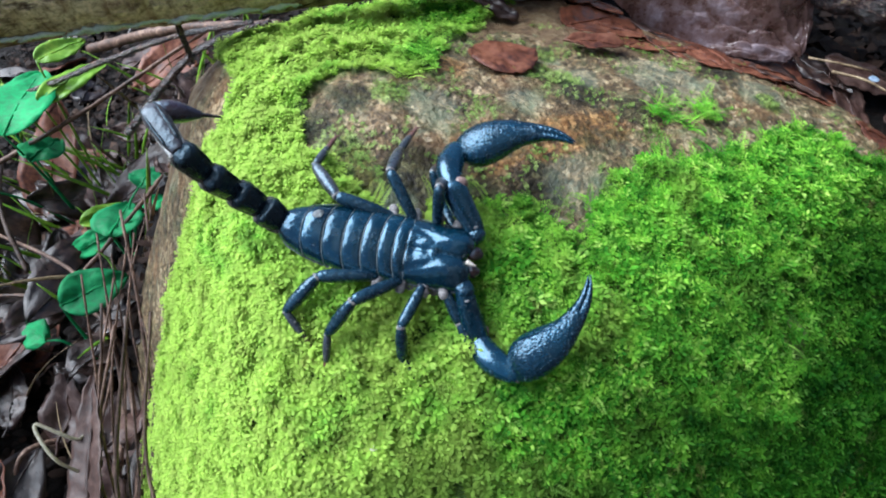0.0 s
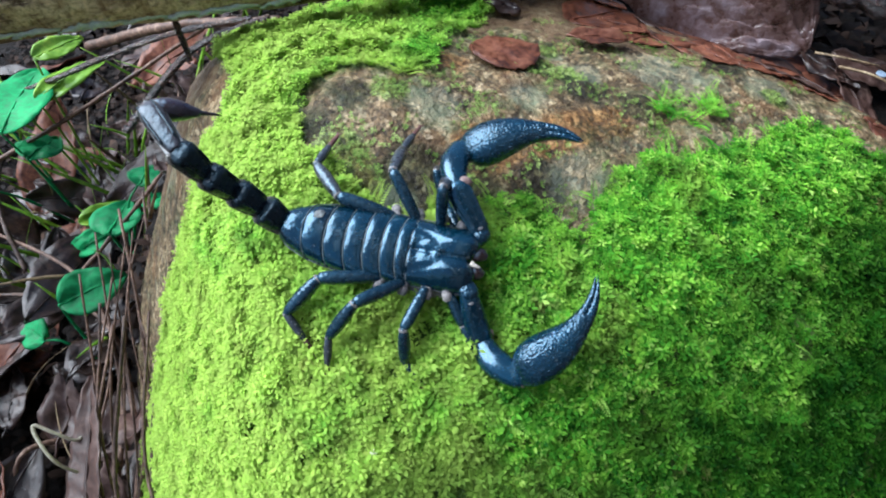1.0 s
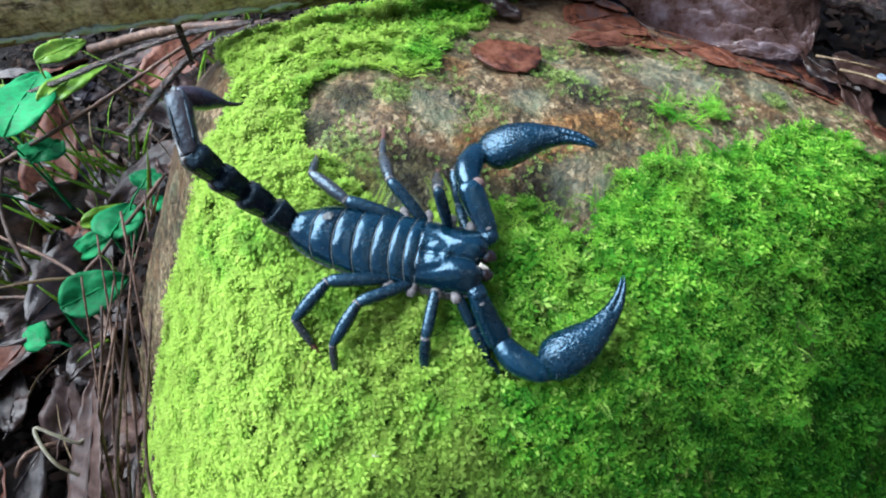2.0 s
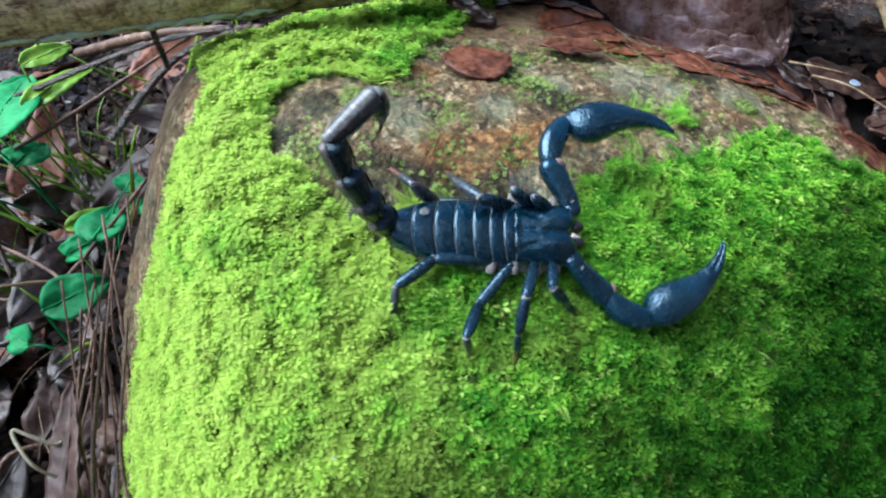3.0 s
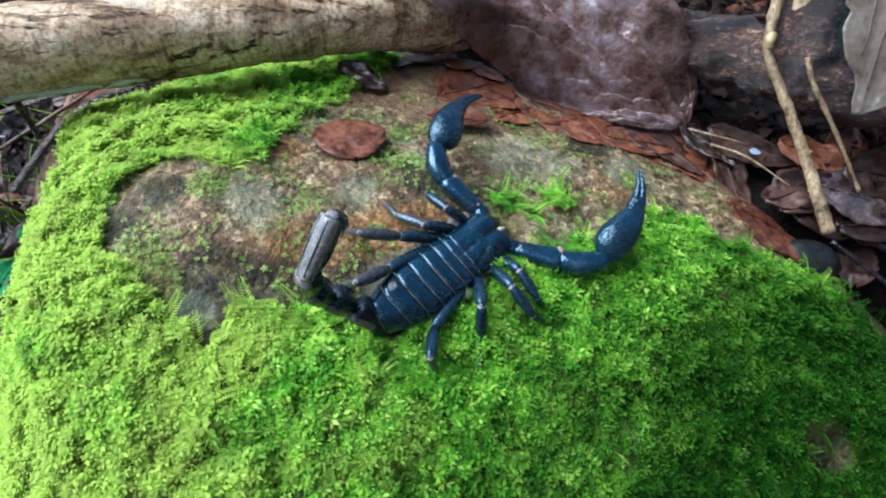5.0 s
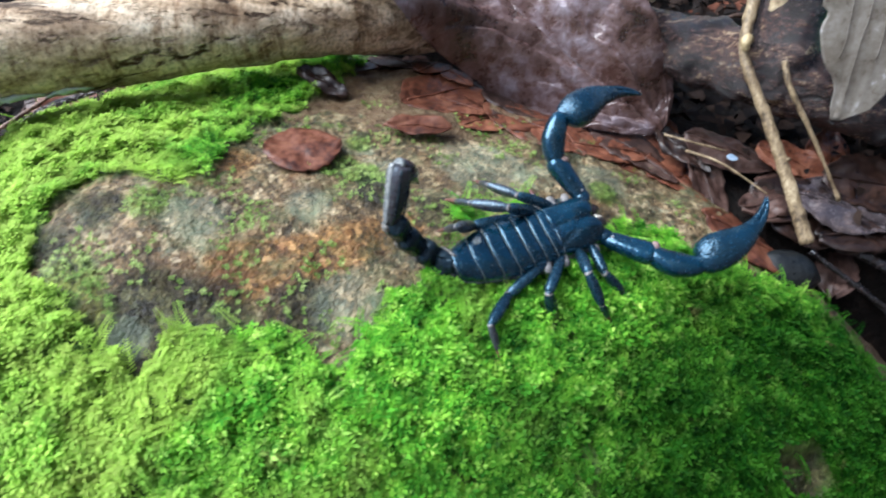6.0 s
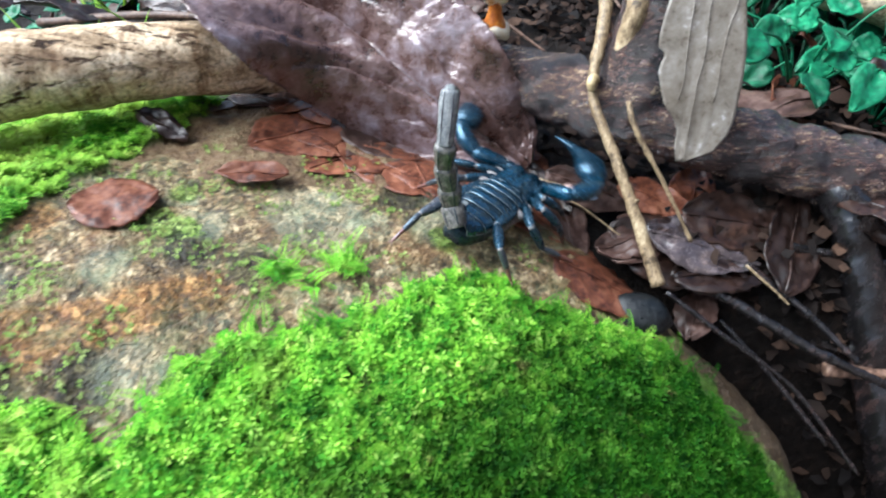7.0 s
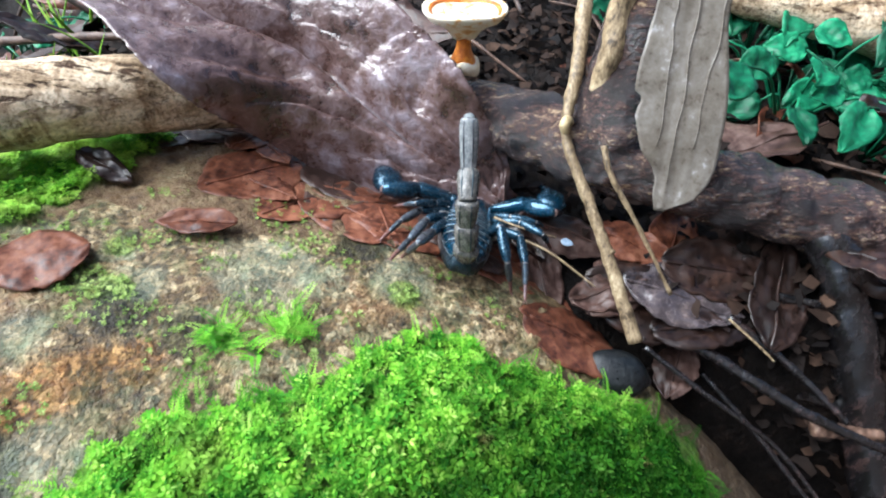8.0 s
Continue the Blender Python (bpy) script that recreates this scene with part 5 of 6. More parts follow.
pale = new("fallen_branch")
tagged(pale, "pale bare branch lying further back over the ground", "branch")
part("bark", tube([(0.20, 0.40, 0.195), (0.286, 0.343, 0.190), (0.346, 0.316, 0.183), (0.41, 0.285, 0.164), (0.50, 0.25, 0.130)], [0.011, 0.012, 0.012, 0.011], 20, 80, 0.0011, 8, 80), BARK, pale)
part("stub", tube([(0.300, 0.336, 0.192), (0.303, 0.333, 0.204), (0.304, 0.332, 0.209)], [0.004, 0.0032, 0.0026], 10, 10, 0.0005, 3, 200), BARK, pale, "short broken stub")
part("scar", tube([(0.346, 0.308, 0.193), (0.351, 0.305, 0.194), (0.357, 0.303, 0.1935)], [0.0012, 0.0022, 0.0012], 8, 10, 0.0004, 4, 300), DARKWOOD, pale, "dark scar in the bark")

stem = new("dry_twig")
tagged(stem, "tan dry broken stem leaning over wet leaves", "twig")
part("stem", tube([(0.192, 0.168, 0.1545), (0.1865, 0.183, 0.1665), (0.1785, 0.203, 0.1825), (0.1715, 0.2215, 0.1965), (0.1755, 0.238, 0.211), (0.179, 0.256, 0.2255), (0.183, 0.275, 0.24)], [0.0024, 0.0021, 0.0019, 0.0017, 0.0023, 0.0026, 0.0025], 12, 90, 0.0005, 6, 300), TANWOOD, stem)
part("knot", tube([(0.1705, 0.2195, 0.1985), (0.1700, 0.2205, 0.2005), (0.1712, 0.2225, 0.2015), (0.1728, 0.2222, 0.2)], [0.0012, 0.0018, 0.0017, 0.001], 10, 16, 0.0003, 2, 500), KNOT, stem, "tan coiled tendril knot")
for i, (p, q) in enumerate([((0.190, 0.1745, 0.159), (0.1885, 0.173, 0.1605)), ((0.1835, 0.1905, 0.173), (0.1855, 0.1895, 0.1745)), ((0.1800, 0.2, 0.180), (0.1782, 0.199, 0.1805))]):
    part("bud", tube([p, q], [0.0014, 0.0006], 8, 5, 0.0002, i, 600), TANWOOD, stem)


def twig(points, r0, r1, label, mat=TWIG, rough=0.0003, count=40, name="twig"):
    ob = part(name, tube(points, [r0, (r0 + r1) / 2, r1], 8, count, rough, len(label) + points[0][0] * 50, 250), mat)
    return tagged(ob, label, "twig", "twigs")


twig([(0.1815, 0.2130, 0.1985), (0.1840, 0.2055, 0.1920), (0.1945, 0.1935, 0.1780), (0.2050, 0.1810, 0.1625)], 0.0011, 0.0006, "thin grey broken twig leaning on wet leaves", TANWOOD)
twig([(0.180, 0.262, 0.226), (0.177, 0.245, 0.216), (0.183, 0.232, 0.203), (0.190, 0.226, 0.190)], 0.0012, 0.0008, "thin dark twig crossing the dry stem")
twig([(0.156, 0.205, 0.1655), (0.167, 0.197, 0.166), (0.181, 0.185, 0.162)], 0.0006, 0.0003, "thin pale grass stalk over dark litter", TANWOOD, 0.0001)
twig([(0.150, 0.214, 0.166), (0.158, 0.207, 0.168), (0.170, 0.203, 0.167)], 0.0005, 0.0003, "thin pale grass stalk over dark litter", TANWOOD, 0.0001)
STICKS = [
    ([(0.1979, 0.1707, 0.147), (0.2179, 0.1572, 0.138), (0.2429, 0.1425, 0.125), (0.2655, 0.119, 0.105)], 0.0011, 'thin black wet stick beside the boulder'),
    ([(0.2168, 0.1726, 0.145), (0.2356, 0.1598, 0.14), (0.2529, 0.1495, 0.135), (0.2773, 0.1401, 0.128)], 0.0022, 'black wet rotten stick'),
    ([(0.2297, 0.1805, 0.15), (0.2486, 0.1647, 0.142), (0.265, 0.1481, 0.133)], 0.0016, 'black wet rotten stick'),
    ([(0.2235, 0.1702, 0.13), (0.2396, 0.1529, 0.12), (0.2592, 0.1302, 0.105)], 0.0013, 'thin black wet stick beside the boulder'),
    ([(0.2423, 0.1886, 0.152), (0.2642, 0.1846, 0.15), (0.2842, 0.1792, 0.15)], 0.002, 'black wet rotten stick'),
    ([(0.239, 0.1756, 0.128), (0.2641, 0.1653, 0.12), (0.2922, 0.1587, 0.118)], 0.003, 'black wet rotten stick'),
    ([(0.2259, 0.1759, 0.155), (0.2349, 0.1689, 0.15), (0.2401, 0.1641, 0.147)], 0.0005, 'thin pale grass stalk over dark litter'),
    ([(0.2561, 0.1487, 0.128), (0.2682, 0.1477, 0.127), (0.2793, 0.146, 0.127)], 0.0028, 'short brown broken stick')]
for pts, r, lab in STICKS:
    twig(pts, r, r * 0.7, lab, TANWOOD if "pale" in lab else TWIG if "brown" in lab else BLACKWOOD, r * 0.25)

# ---- leaves ----
# middle, one edge and the other edge of the large leaf, from its stalk to its tip
LEAF_LINES = [((-0.019, 0.326, 0.237), (-0.035, 0.295, 0.24), (0.02, 0.345, 0.245)),
              ((0.0389, 0.2792, 0.213), (0.0211, 0.2466, 0.228), (0.078, 0.3, 0.236)),
              ((0.0791, 0.2694, 0.2), (0.0459, 0.2251, 0.2145), (0.1172, 0.2574, 0.224)),
              ((0.1051, 0.2499, 0.19), (0.0628, 0.2378, 0.189), (0.1301, 0.2485, 0.214)),
              ((0.1325, 0.2345, 0.174), (0.0960, 0.2380, 0.1630), (0.1439, 0.2360, 0.1980)),
              ((0.1440, 0.2300, 0.1650), (0.1265, 0.2275, 0.1595), (0.1570, 0.2350, 0.177)),
              ((0.1535, 0.2245, 0.1595), (0.1505, 0.2253, 0.1587), (0.1562, 0.2273, 0.1608))]
big = new("dead_leaf")
tagged(big, "large wet purple-brown leaf with pale midrib draped over the branch", "leaf", "fallen leaves")
NU, NV = 140, 64
MID, EDGE_A, EDGE_B = (spline([s[i] for s in LEAF_LINES], NU + 1) for i in range(3))


def blade_point(i, j):
    """A place on the large leaf's blade, with its swells between the veins and its wrinkles."""
    v = 2 * j / NV - 1
    edge = EDGE_A[i] if v < 0 else EDGE_B[i]
    a = abs(v) * (1 - 0.05 * max(0, noise.noise(Vector((i * 0.35, v * 2, 3.0)))) * (abs(v) > 0.8))
    p = MID[i] + (edge - MID[i]) * a
    u = i / NU
    # side veins lie in sharp creases, the blade swells between them
    turns = 6.5 * (u + (0.30 if v < 0 else 0.16) * a - 0.10 * a * a) + 0.30 * noise.noise(Vector((u * 4, v * 2, 8.0)))
    z = 0.0046 * (abs(math.sin(math.pi * turns)) ** 0.7 - 0.5) * math.sin(math.pi * min(1, a ** 0.8)) * (0.35 + 0.65 * math.sin(math.pi * u))
    z += 0.0042 * noise.noise(Vector((u * 4.2, v * 2.4, 5.0))) * min(1, a * 3)
    z += (0.0014 + 0.0030 * max(0, u - 0.45)) * (abs(noise.noise(Vector((u * 13, v * 6, 1.0)))) - 0.25) * 1.6 + 0.0008 * abs(noise.noise(Vector((u * 30, v * 14, 4.0)))) + 0.0008 * noise.noise(Vector((u * 70, v * 30, 2.0)))
    z -= 0.0046 * math.exp(-(a / 0.05) ** 2) - 0.0036 * math.exp(-((a - 0.17) / 0.11) ** 2) * (1 if v > 0 else 0.6)
    # long pleats that run together towards the narrow end
    z += 0.0021 * float(smooth01((u - 0.30) / 0.4)) * math.sin(9.0 * v + 0.6 + 2.0 * noise.noise(Vector((u * 3, v * 1.5, 6.0)))) * min(1, a * 4)
    return Vector((p[0], p[1], p[2] + z * (1 - 0.6 * u ** 6)))


upper = [blade_point(i, j) for i in range(NU + 1) for j in range(NV + 1)]
lower = [p - Vector((0, 0, 0.0005)) for p in upper]
W1, N1 = NV + 1, len(upper)
skin = []
for i in range(NU):
    for j in range(NV):
        k = i * W1 + j
        skin += [(k, k + W1, k + W1 + 1, k + 1), (N1 + k, N1 + k + 1, N1 + k + W1 + 1, N1 + k + W1)]
border = list(range(W1)) + [i * W1 + NV for i in range(1, NU + 1)] + [NU * W1 + j for j in range(NV - 1, -1, -1)] + [i * W1 for i in range(NU - 1, 0, -1)]
skin += [(k, m, N1 + m, N1 + k) for k, m in zip(border, border[1:] + border[:1])]
part("blade", (upper + lower, skin), BIGLEAF, big)
part("midrib", tube([tuple(upper[i * W1 + NV // 2] + Vector((0, 0, 0.0003))) for i in range(0, NU + 1, 7)], [0.0012, 0.0011, 0.0009, 0.0004], 10, 70), RIB, big, "pale raised midrib")
hang = new("dead_leaf")
tagged(hang, "grey-brown dry leaf with a torn edge hanging from the limb", "leaf", "fallen leaves")
top_end, low_end = Vector((0.2065, 0.247, 0.272)), Vector((0.2000, 0.1968, 0.1855))
hang.matrix_world = basis_at(top_end, low_end - top_end, (-0.2, -0.75, 0.62))
LH = (low_end - top_end).length
# distance along the leaf, torn edge and whole edge; shares of the length, millimetres
HANG = [(0, -8, 6), (0.2, -10.5, 7), (0.44, -13, 7.5), (0.60, -15, 11), (0.645, -14.5, 11.7), (0.66, -12.2, 11.9), (0.685, -13.2, 12.1), (0.72, -13.4, 12.4), (0.82, -10, 12.6), (0.86, -6.5, 12.4), (0.90, -4.6, 11.5), (0.96, -4.2, 8), (1.0, -3.0, -0.5)]
HU, HV = 70, 24


def hang_point(i, j):
    """A place on the hanging leaf's blade: gently bent lengthwise, with three long creases."""
    u, v = i / HU, j / HV
    a, b = (float(np.interp(u, [r[0] for r in HANG], [r[k] for r in HANG])) for k in (1, 2))
    y = a + (b - a) * v
    y += 0.35 * noise.noise(Vector((u * 26, 2.0, 0.5))) * (1 - v) ** 3
    z = 1.6 * math.sin(u * 2.6) + 0.05 * y * math.sin(u * 3 + 0.5)
    for c, d in ((-8.5, 0.25), (-1.5, 0.4), (7.5, 0.2)):
        z += d * math.exp(-((y - c * (1 - 0.45 * u)) / 0.9) ** 2)
    z += 0.5 * noise.noise(Vector((u * 6, y * 0.18, 4.0))) + 0.9 * (1 - v) ** 4 * noise.noise(Vector((u * 14, 1.0, 9.0)))
    return Vector((u * LH, y / 1000, z / 1000))


front = [hang_point(i, j) for i in range(HU + 1) for j in range(HV + 1)]
rear = [q - Vector((0, 0, 0.0004)) for q in front]
W2, N2 = HV + 1, len(front)
skin = []
for i in range(HU):
    for j in range(HV):
        k = i * W2 + j
        skin += [(k, k + W2, k + W2 + 1, k + 1), (N2 + k, N2 + k + 1, N2 + k + W2 + 1, N2 + k + W2)]
border = list(range(W2)) + [i * W2 + HV for i in range(1, HU + 1)] + [HU * W2 + j for j in range(HV - 1, -1, -1)] + [i * W2 for i in range(HU - 1, 0, -1)]
skin += [(k, m, N2 + m, N2 + k) for k, m in zip(border, border[1:] + border[:1])]
part("blade", (front + rear, skin), GREYLEAF, hang)
for c, name, lab in ((-1.5, "midrib", "raised midrib"), (-8.5, "vein", ""), (7.5, "vein", "")):
    line = []
    for i in range(0, 66 if name == "midrib" else 58, 4):
        u = i / HU
        row = front[i * W2:(i + 1) * W2]
        line.append(tuple(min(row, key=lambda q: abs(q.y * 1000 - c * (1 - 0.45 * u))) + Vector((0, 0, 0.0001))))
    part(name, tube(line, [0.00032, 0.0003, 0.00015], 6, 40), GREYLEAF, hang, lab)
part("stalk", tube([(-0.014, 0.0, 0.004), (-0.006, 0, 0.001), (0.002, 0, 0.0)], [0.0009, 0.0008, 0.0007], 6, 8), TWIG, hang)


def lay(x, y, lift=0.001, stone=True):
    z = max(float(stone_z(x, y)) if stone else -9, float(ground_z(x, y)))
    return z + lift


def stone_up(x, y):
    _, n = stone_surface(np.array([x]), np.array([y]))
    return tuple(n[0])


def ground_leaf(x, y, length, width, heading, mat, label, lift=0.0015, tilt=(0, 0), stone=True, z=None, **kw):
    h = radians(heading)
    zz = lay(x, y, lift, stone) if z is None else z
    up = Vector(stone_up(x, y)) if stone and float(stone_z(x, y)) > float(ground_z(x, y)) else Vector((0, 0, 1))
    up = (up + Vector((tilt[0], tilt[1], 0))).normalized()
    d = Vector((math.cos(h), math.sin(h), 0))
    d = (d - up * d.dot(up)).normalized()
    p = Vector((x, y, zz)) - d * length / 2
    return leaf_thing("dead_leaf", mat, label, "leaf", length, width, basis_at(p, d, up), "fallen leaves", **kw)


ground_leaf(0.0205, 0.1765, 0.0245, 0.0112, 205, REDLEAF, "small oval red-brown leaf flat on the boulder", 0.0026, seed=2, wave=0.0010, fold=-0.08, tip=1.0, nu=26, nv=16, rib=False, blunt=True, ragged=0.15, crumple=0.0004)
ground_leaf(0.0555, 0.1955, 0.0235, 0.0060, 185, REDLEAF, "small red-brown leaf scrap on the boulder", 0.0035, (0, -0.25), seed=6, wave=0.0016, fold=0.2)
ground_leaf(0.020, 0.2215, 0.022, 0.0045, -28, BLACKLEAF, "dark curled leaf beside the branch", 0.006, (0.1, -0.4), seed=14, wave=0.003, fold=0.4)
# red-brown litter between the stone and the big leaf: flat torn leaves that lie close on what is below them
def draped_leaf(x, y, length, width, heading, mat, label, lift, seed):
    h = radians(heading)
    verts, faces = leaf_shape(length, width, seed=seed, nu=34, nv=16, thick=0.0004, blunt=seed % 2 == 0, wave=0.0005, crumple=0.0002)
    out = []
    for vx, vy, vz in verts:
        u, w = vx / length, vy / width
        rim = max(abs(2 * u - 1), abs(w))
        torn = 1 - 0.20 * max(0, noise.noise(Vector((u * 5 + seed, w * 3, seed)))) * rim - 0.07 * noise.noise(Vector((u * 14 + seed, w * 7, 2.0))) * rim
        px, py = (vx - length / 2) * torn, vy * torn
        wx, wy = px * math.cos(h) - py * math.sin(h), px * math.sin(h) + py * math.cos(h)
        z = lay(x + wx, y + wy, lift) + vz + 0.0011 * noise.noise(Vector((wx * 60 + seed, wy * 60, 1.0)))
        out.append((wx, wy, z - lay(x, y, 0)))
    thing = new("dead_leaf")
    thing.matrix_world = pose(x, y, lay(x, y, 0))
    tagged(thing, label, "leaf", "fallen leaves")
    part("blade", (out, faces), mat, thing)
    rib = [Vector(out[i * 17 + 8]) + Vector((0, 0, 0.0002)) for i in range(2, 33, 5)]
    part("midrib", tube([tuple(p) for p in rib], [0.0005, 0.0004, 0.0002], 6, 24), mat, thing)


RED = [(0.085, 0.228, 0.050, 0.018, -8), (0.116, 0.225, 0.056, 0.020, 22), (0.100, 0.214, 0.046, 0.013, -34), (0.140, 0.211, 0.044, 0.016, -62), (0.125, 0.237, 0.052, 0.018, 30), (0.152, 0.199, 0.034, 0.013, -48), (0.064, 0.229, 0.038, 0.014, 36),
       (0.176, 0.170, 0.044, 0.0135, -14), (0.164, 0.183, 0.032, 0.012, -70), (0.150, 0.220, 0.040, 0.015, 70), (0.095, 0.240, 0.050, 0.016, -40), (0.128, 0.207, 0.036, 0.011, 8), (0.080, 0.214, 0.026, 0.009, 44), (0.110, 0.234, 0.04, 0.016, 80), (0.145, 0.232, 0.04, 0.014, 10),
       (0.112, 0.208, 0.024, 0.008, -75), (0.138, 0.201, 0.022, 0.008, 30), (0.093, 0.221, 0.030, 0.010, 95), (0.156, 0.209, 0.026, 0.010, -10), (0.072, 0.221, 0.022, 0.007, -30)]
for i, (x, y, a, w, h) in enumerate(RED):
    draped_leaf(x, y, a, w, h, DUNLEAF if i % 7 == 3 else REDLEAF, "wet torn red-brown leaf flat in the litter behind the boulder", 0.0005 + 0.0003 * (i % 4), 20 + i)
# dark torn leaves and crumbs in the gap between the branch and the stone
for i, (x, y, a, w, h) in enumerate([(0.030, 0.250, 0.024, 0.008, 30), (0.046, 0.254, 0.026, 0.009, -20), (0.060, 0.250, 0.022, 0.007, 60), (0.012, 0.245, 0.020, 0.006, 10), (0.054, 0.262, 0.030, 0.010, 20), (0.070, 0.243, 0.020, 0.006, -50), (0.038, 0.262, 0.022, 0.007, 75), (-0.004, 0.239, 0.018, 0.005, -15)]):
    draped_leaf(x, y, a, w, h, (BLACKLEAF, DUNLEAF, REDLEAF)[i % 3], "dark torn dead leaf wedged under the branch", 0.0010 + 0.0012 * (i % 3), 60 + i)
for i, (x, y, a, h) in enumerate([(0.018, 0.2475, 0.026, 0.3), (0.040, 0.2535, 0.022, -0.5), (0.056, 0.2545, 0.024, 1.2), (0.066, 0.2500, 0.020, 0.1)]):
    ends = [(x + k * a / 2 * math.cos(h), y + k * a / 2 * math.sin(h)) for k in (-1, 0, 1)]
    twig([(p, q, lay(p, q, 0.0012)) for p, q in ends], 0.0007, 0.0004, "thin dark twig wedged under the branch", TWIG, 0.0002, 16)
# dark wet leaves at the right foot of the stone
WET = [(0.205, 0.183, 0.055, 0.016, -28, 0.006, BLACKLEAF), (0.222, 0.178, 0.044, 0.012, 10, 0.008, BLACKLEAF), (0.195, 0.196, 0.045, 0.013, 45, 0.006, DUNLEAF), 
       (0.178, 0.212, 0.040, 0.012, -15, 0.010, DUNLEAF), (0.218, 0.212, 0.034, 0.012, 65, 0.008, REDLEAF), (0.23, 0.195, 0.045, 0.014, -10, 0.009, BLACKLEAF),
       (0.166, 0.2, 0.035, 0.010, 100, 0.006, DUNLEAF), (0.25, 0.19, 0.05, 0.014, 70, 0.006, BLACKLEAF), (0.212, 0.17, 0.03, 0.009, 60, 0.009, DUNLEAF), (0.20, 0.205, 0.03, 0.009, -30, 0.012, REDLEAF), (0.188, 0.188, 0.03, 0.009, 15, 0.008, DUNLEAF), (0.16, 0.215, 0.03, 0.008, -60, 0.008, BLACKLEAF)]
for i, (x, y, a, w, h, up, mt) in enumerate(WET):
    lab = {BLACKLEAF: "black rotting wet leaf in the litter", DUNLEAF: "dull pinkish-brown wet leaf in the litter", REDLEAF: "wet red-brown leaf in the litter"}[mt]
    ground_leaf(x, y, a, w * 0.85, h, mt, lab, up, (random.uniform(-0.35, 0.35), random.uniform(-0.5, 0.1)), seed=40 + i, wave=0.0022, fold=random.uniform(-0.12, 0.15), ragged=0.4, crumple=0.0004, nu=26, nv=16)
ground_leaf(0.2135, 0.1855, 0.043, 0.0115, -20, PURPLELEAF, "purplish-grey wet leaf in the litter", 0.0, (0.1, -0.25), seed=91, wave=0.003, fold=0.1, ragged=0.3, z=0.154, nu=26, nv=14)
pebble = part("pebble", moved(loft(fine([(-9, 0, 0.5, 0.5, 0.5), (-7, 0, 4, 3, 2.5), (-1, 0, 6.2, 4.4, 3), (5, 0, 5, 3.6, 3), (9, 0, 0.6, 0.6, 0.6)], 18), 18), pose(0.186, 0.161, float(stone_z(0.186, 0.161)) + 0.001, 20, 8, -14) @ Matrix.Scale(1.25, 4)), PEBBLE)
tagged(pebble, "dark wet pebble beside the moss", "stone")
# small bluish fleck added in place of a highlight on the litter
ground_leaf(0.1755, 0.2055, 0.0045, 0.0014, -20, GLINT, "tiny pale bluish fleck standing in for a highlight on dark litter", 0.013, (0, -0.5), seed=77, rib=False, nu=8, nv=6)

ground_leaf(-0.0165, 0.053, 0.0022, 0.0008, 40, IVORY, "tiny white petal scrap on the moss", 0.005, seed=79, rib=False, nu=6, nv=4)

# ---- the fungus ----
fungus = new("mushroom")
tagged(fungus, "small cream mushroom with orange rings growing on the dark branch", "mushroom")
fungus.matrix_world = basis_at((0.1390, 0.2510, 0.2050), (1, 0, 0), (-1.1, 0.15, 1)) @ Matrix.Scale(0.96, 4)


def lathe(profile, sides=32, wob=0.0, caps=True):
    secs = []
    for r, z in profile:
        secs.append([(r * math.cos(2 * math.pi * j / sides) * (1 + wob * math.sin(4 * math.pi * j / sides + 1)), r * math.sin(2 * math.pi * j / sides), z + wob * 0.01 * math.sin(6 * math.pi * j / sides)) for j in range(sides)])
    return rings(secs, caps)


part("stem", lathe([(0.0046, -0.002), (0.0045, 0.0010), (0.0036, 0.0030), (0.0027, 0.0052), (0.0024, 0.0080), (0.0026, 0.0110), (0.0040, 0.0142)], 20, 0.04), ORANGE, fungus, "orange stem")
part("ring", lathe([(0.0106, 0.0176), (0.0109, 0.0182), (0.0116, 0.0187), (0.0122, 0.0191), (0.0120, 0.0184), (0.0106, 0.0176)], 36, 0.05, False), ORANGE, fungus, "orange ring inside the rim")
part("foot", lathe([(0.0060, -0.003), (0.0058, -0.0002), (0.0052, 0.0010), (0.0044, 0.0012)], 20, 0.08), CAPTOP, fungus, "white swollen foot")
part("cap", lathe([(0.0022, 0.0090), (0.0042, 0.0100), (0.0062, 0.0128), (0.0088, 0.0148), (0.0122, 0.0164), (0.0140, 0.0186), (0.0142, 0.0196), (0.0134, 0.0198), (0.0115, 0.0184), (0.0075, 0.0172), (0.004, 0.0168), (0.001, 0.0167)], 44, 0.05), CAPTOP, fungus, "cream cap with upturned rim")


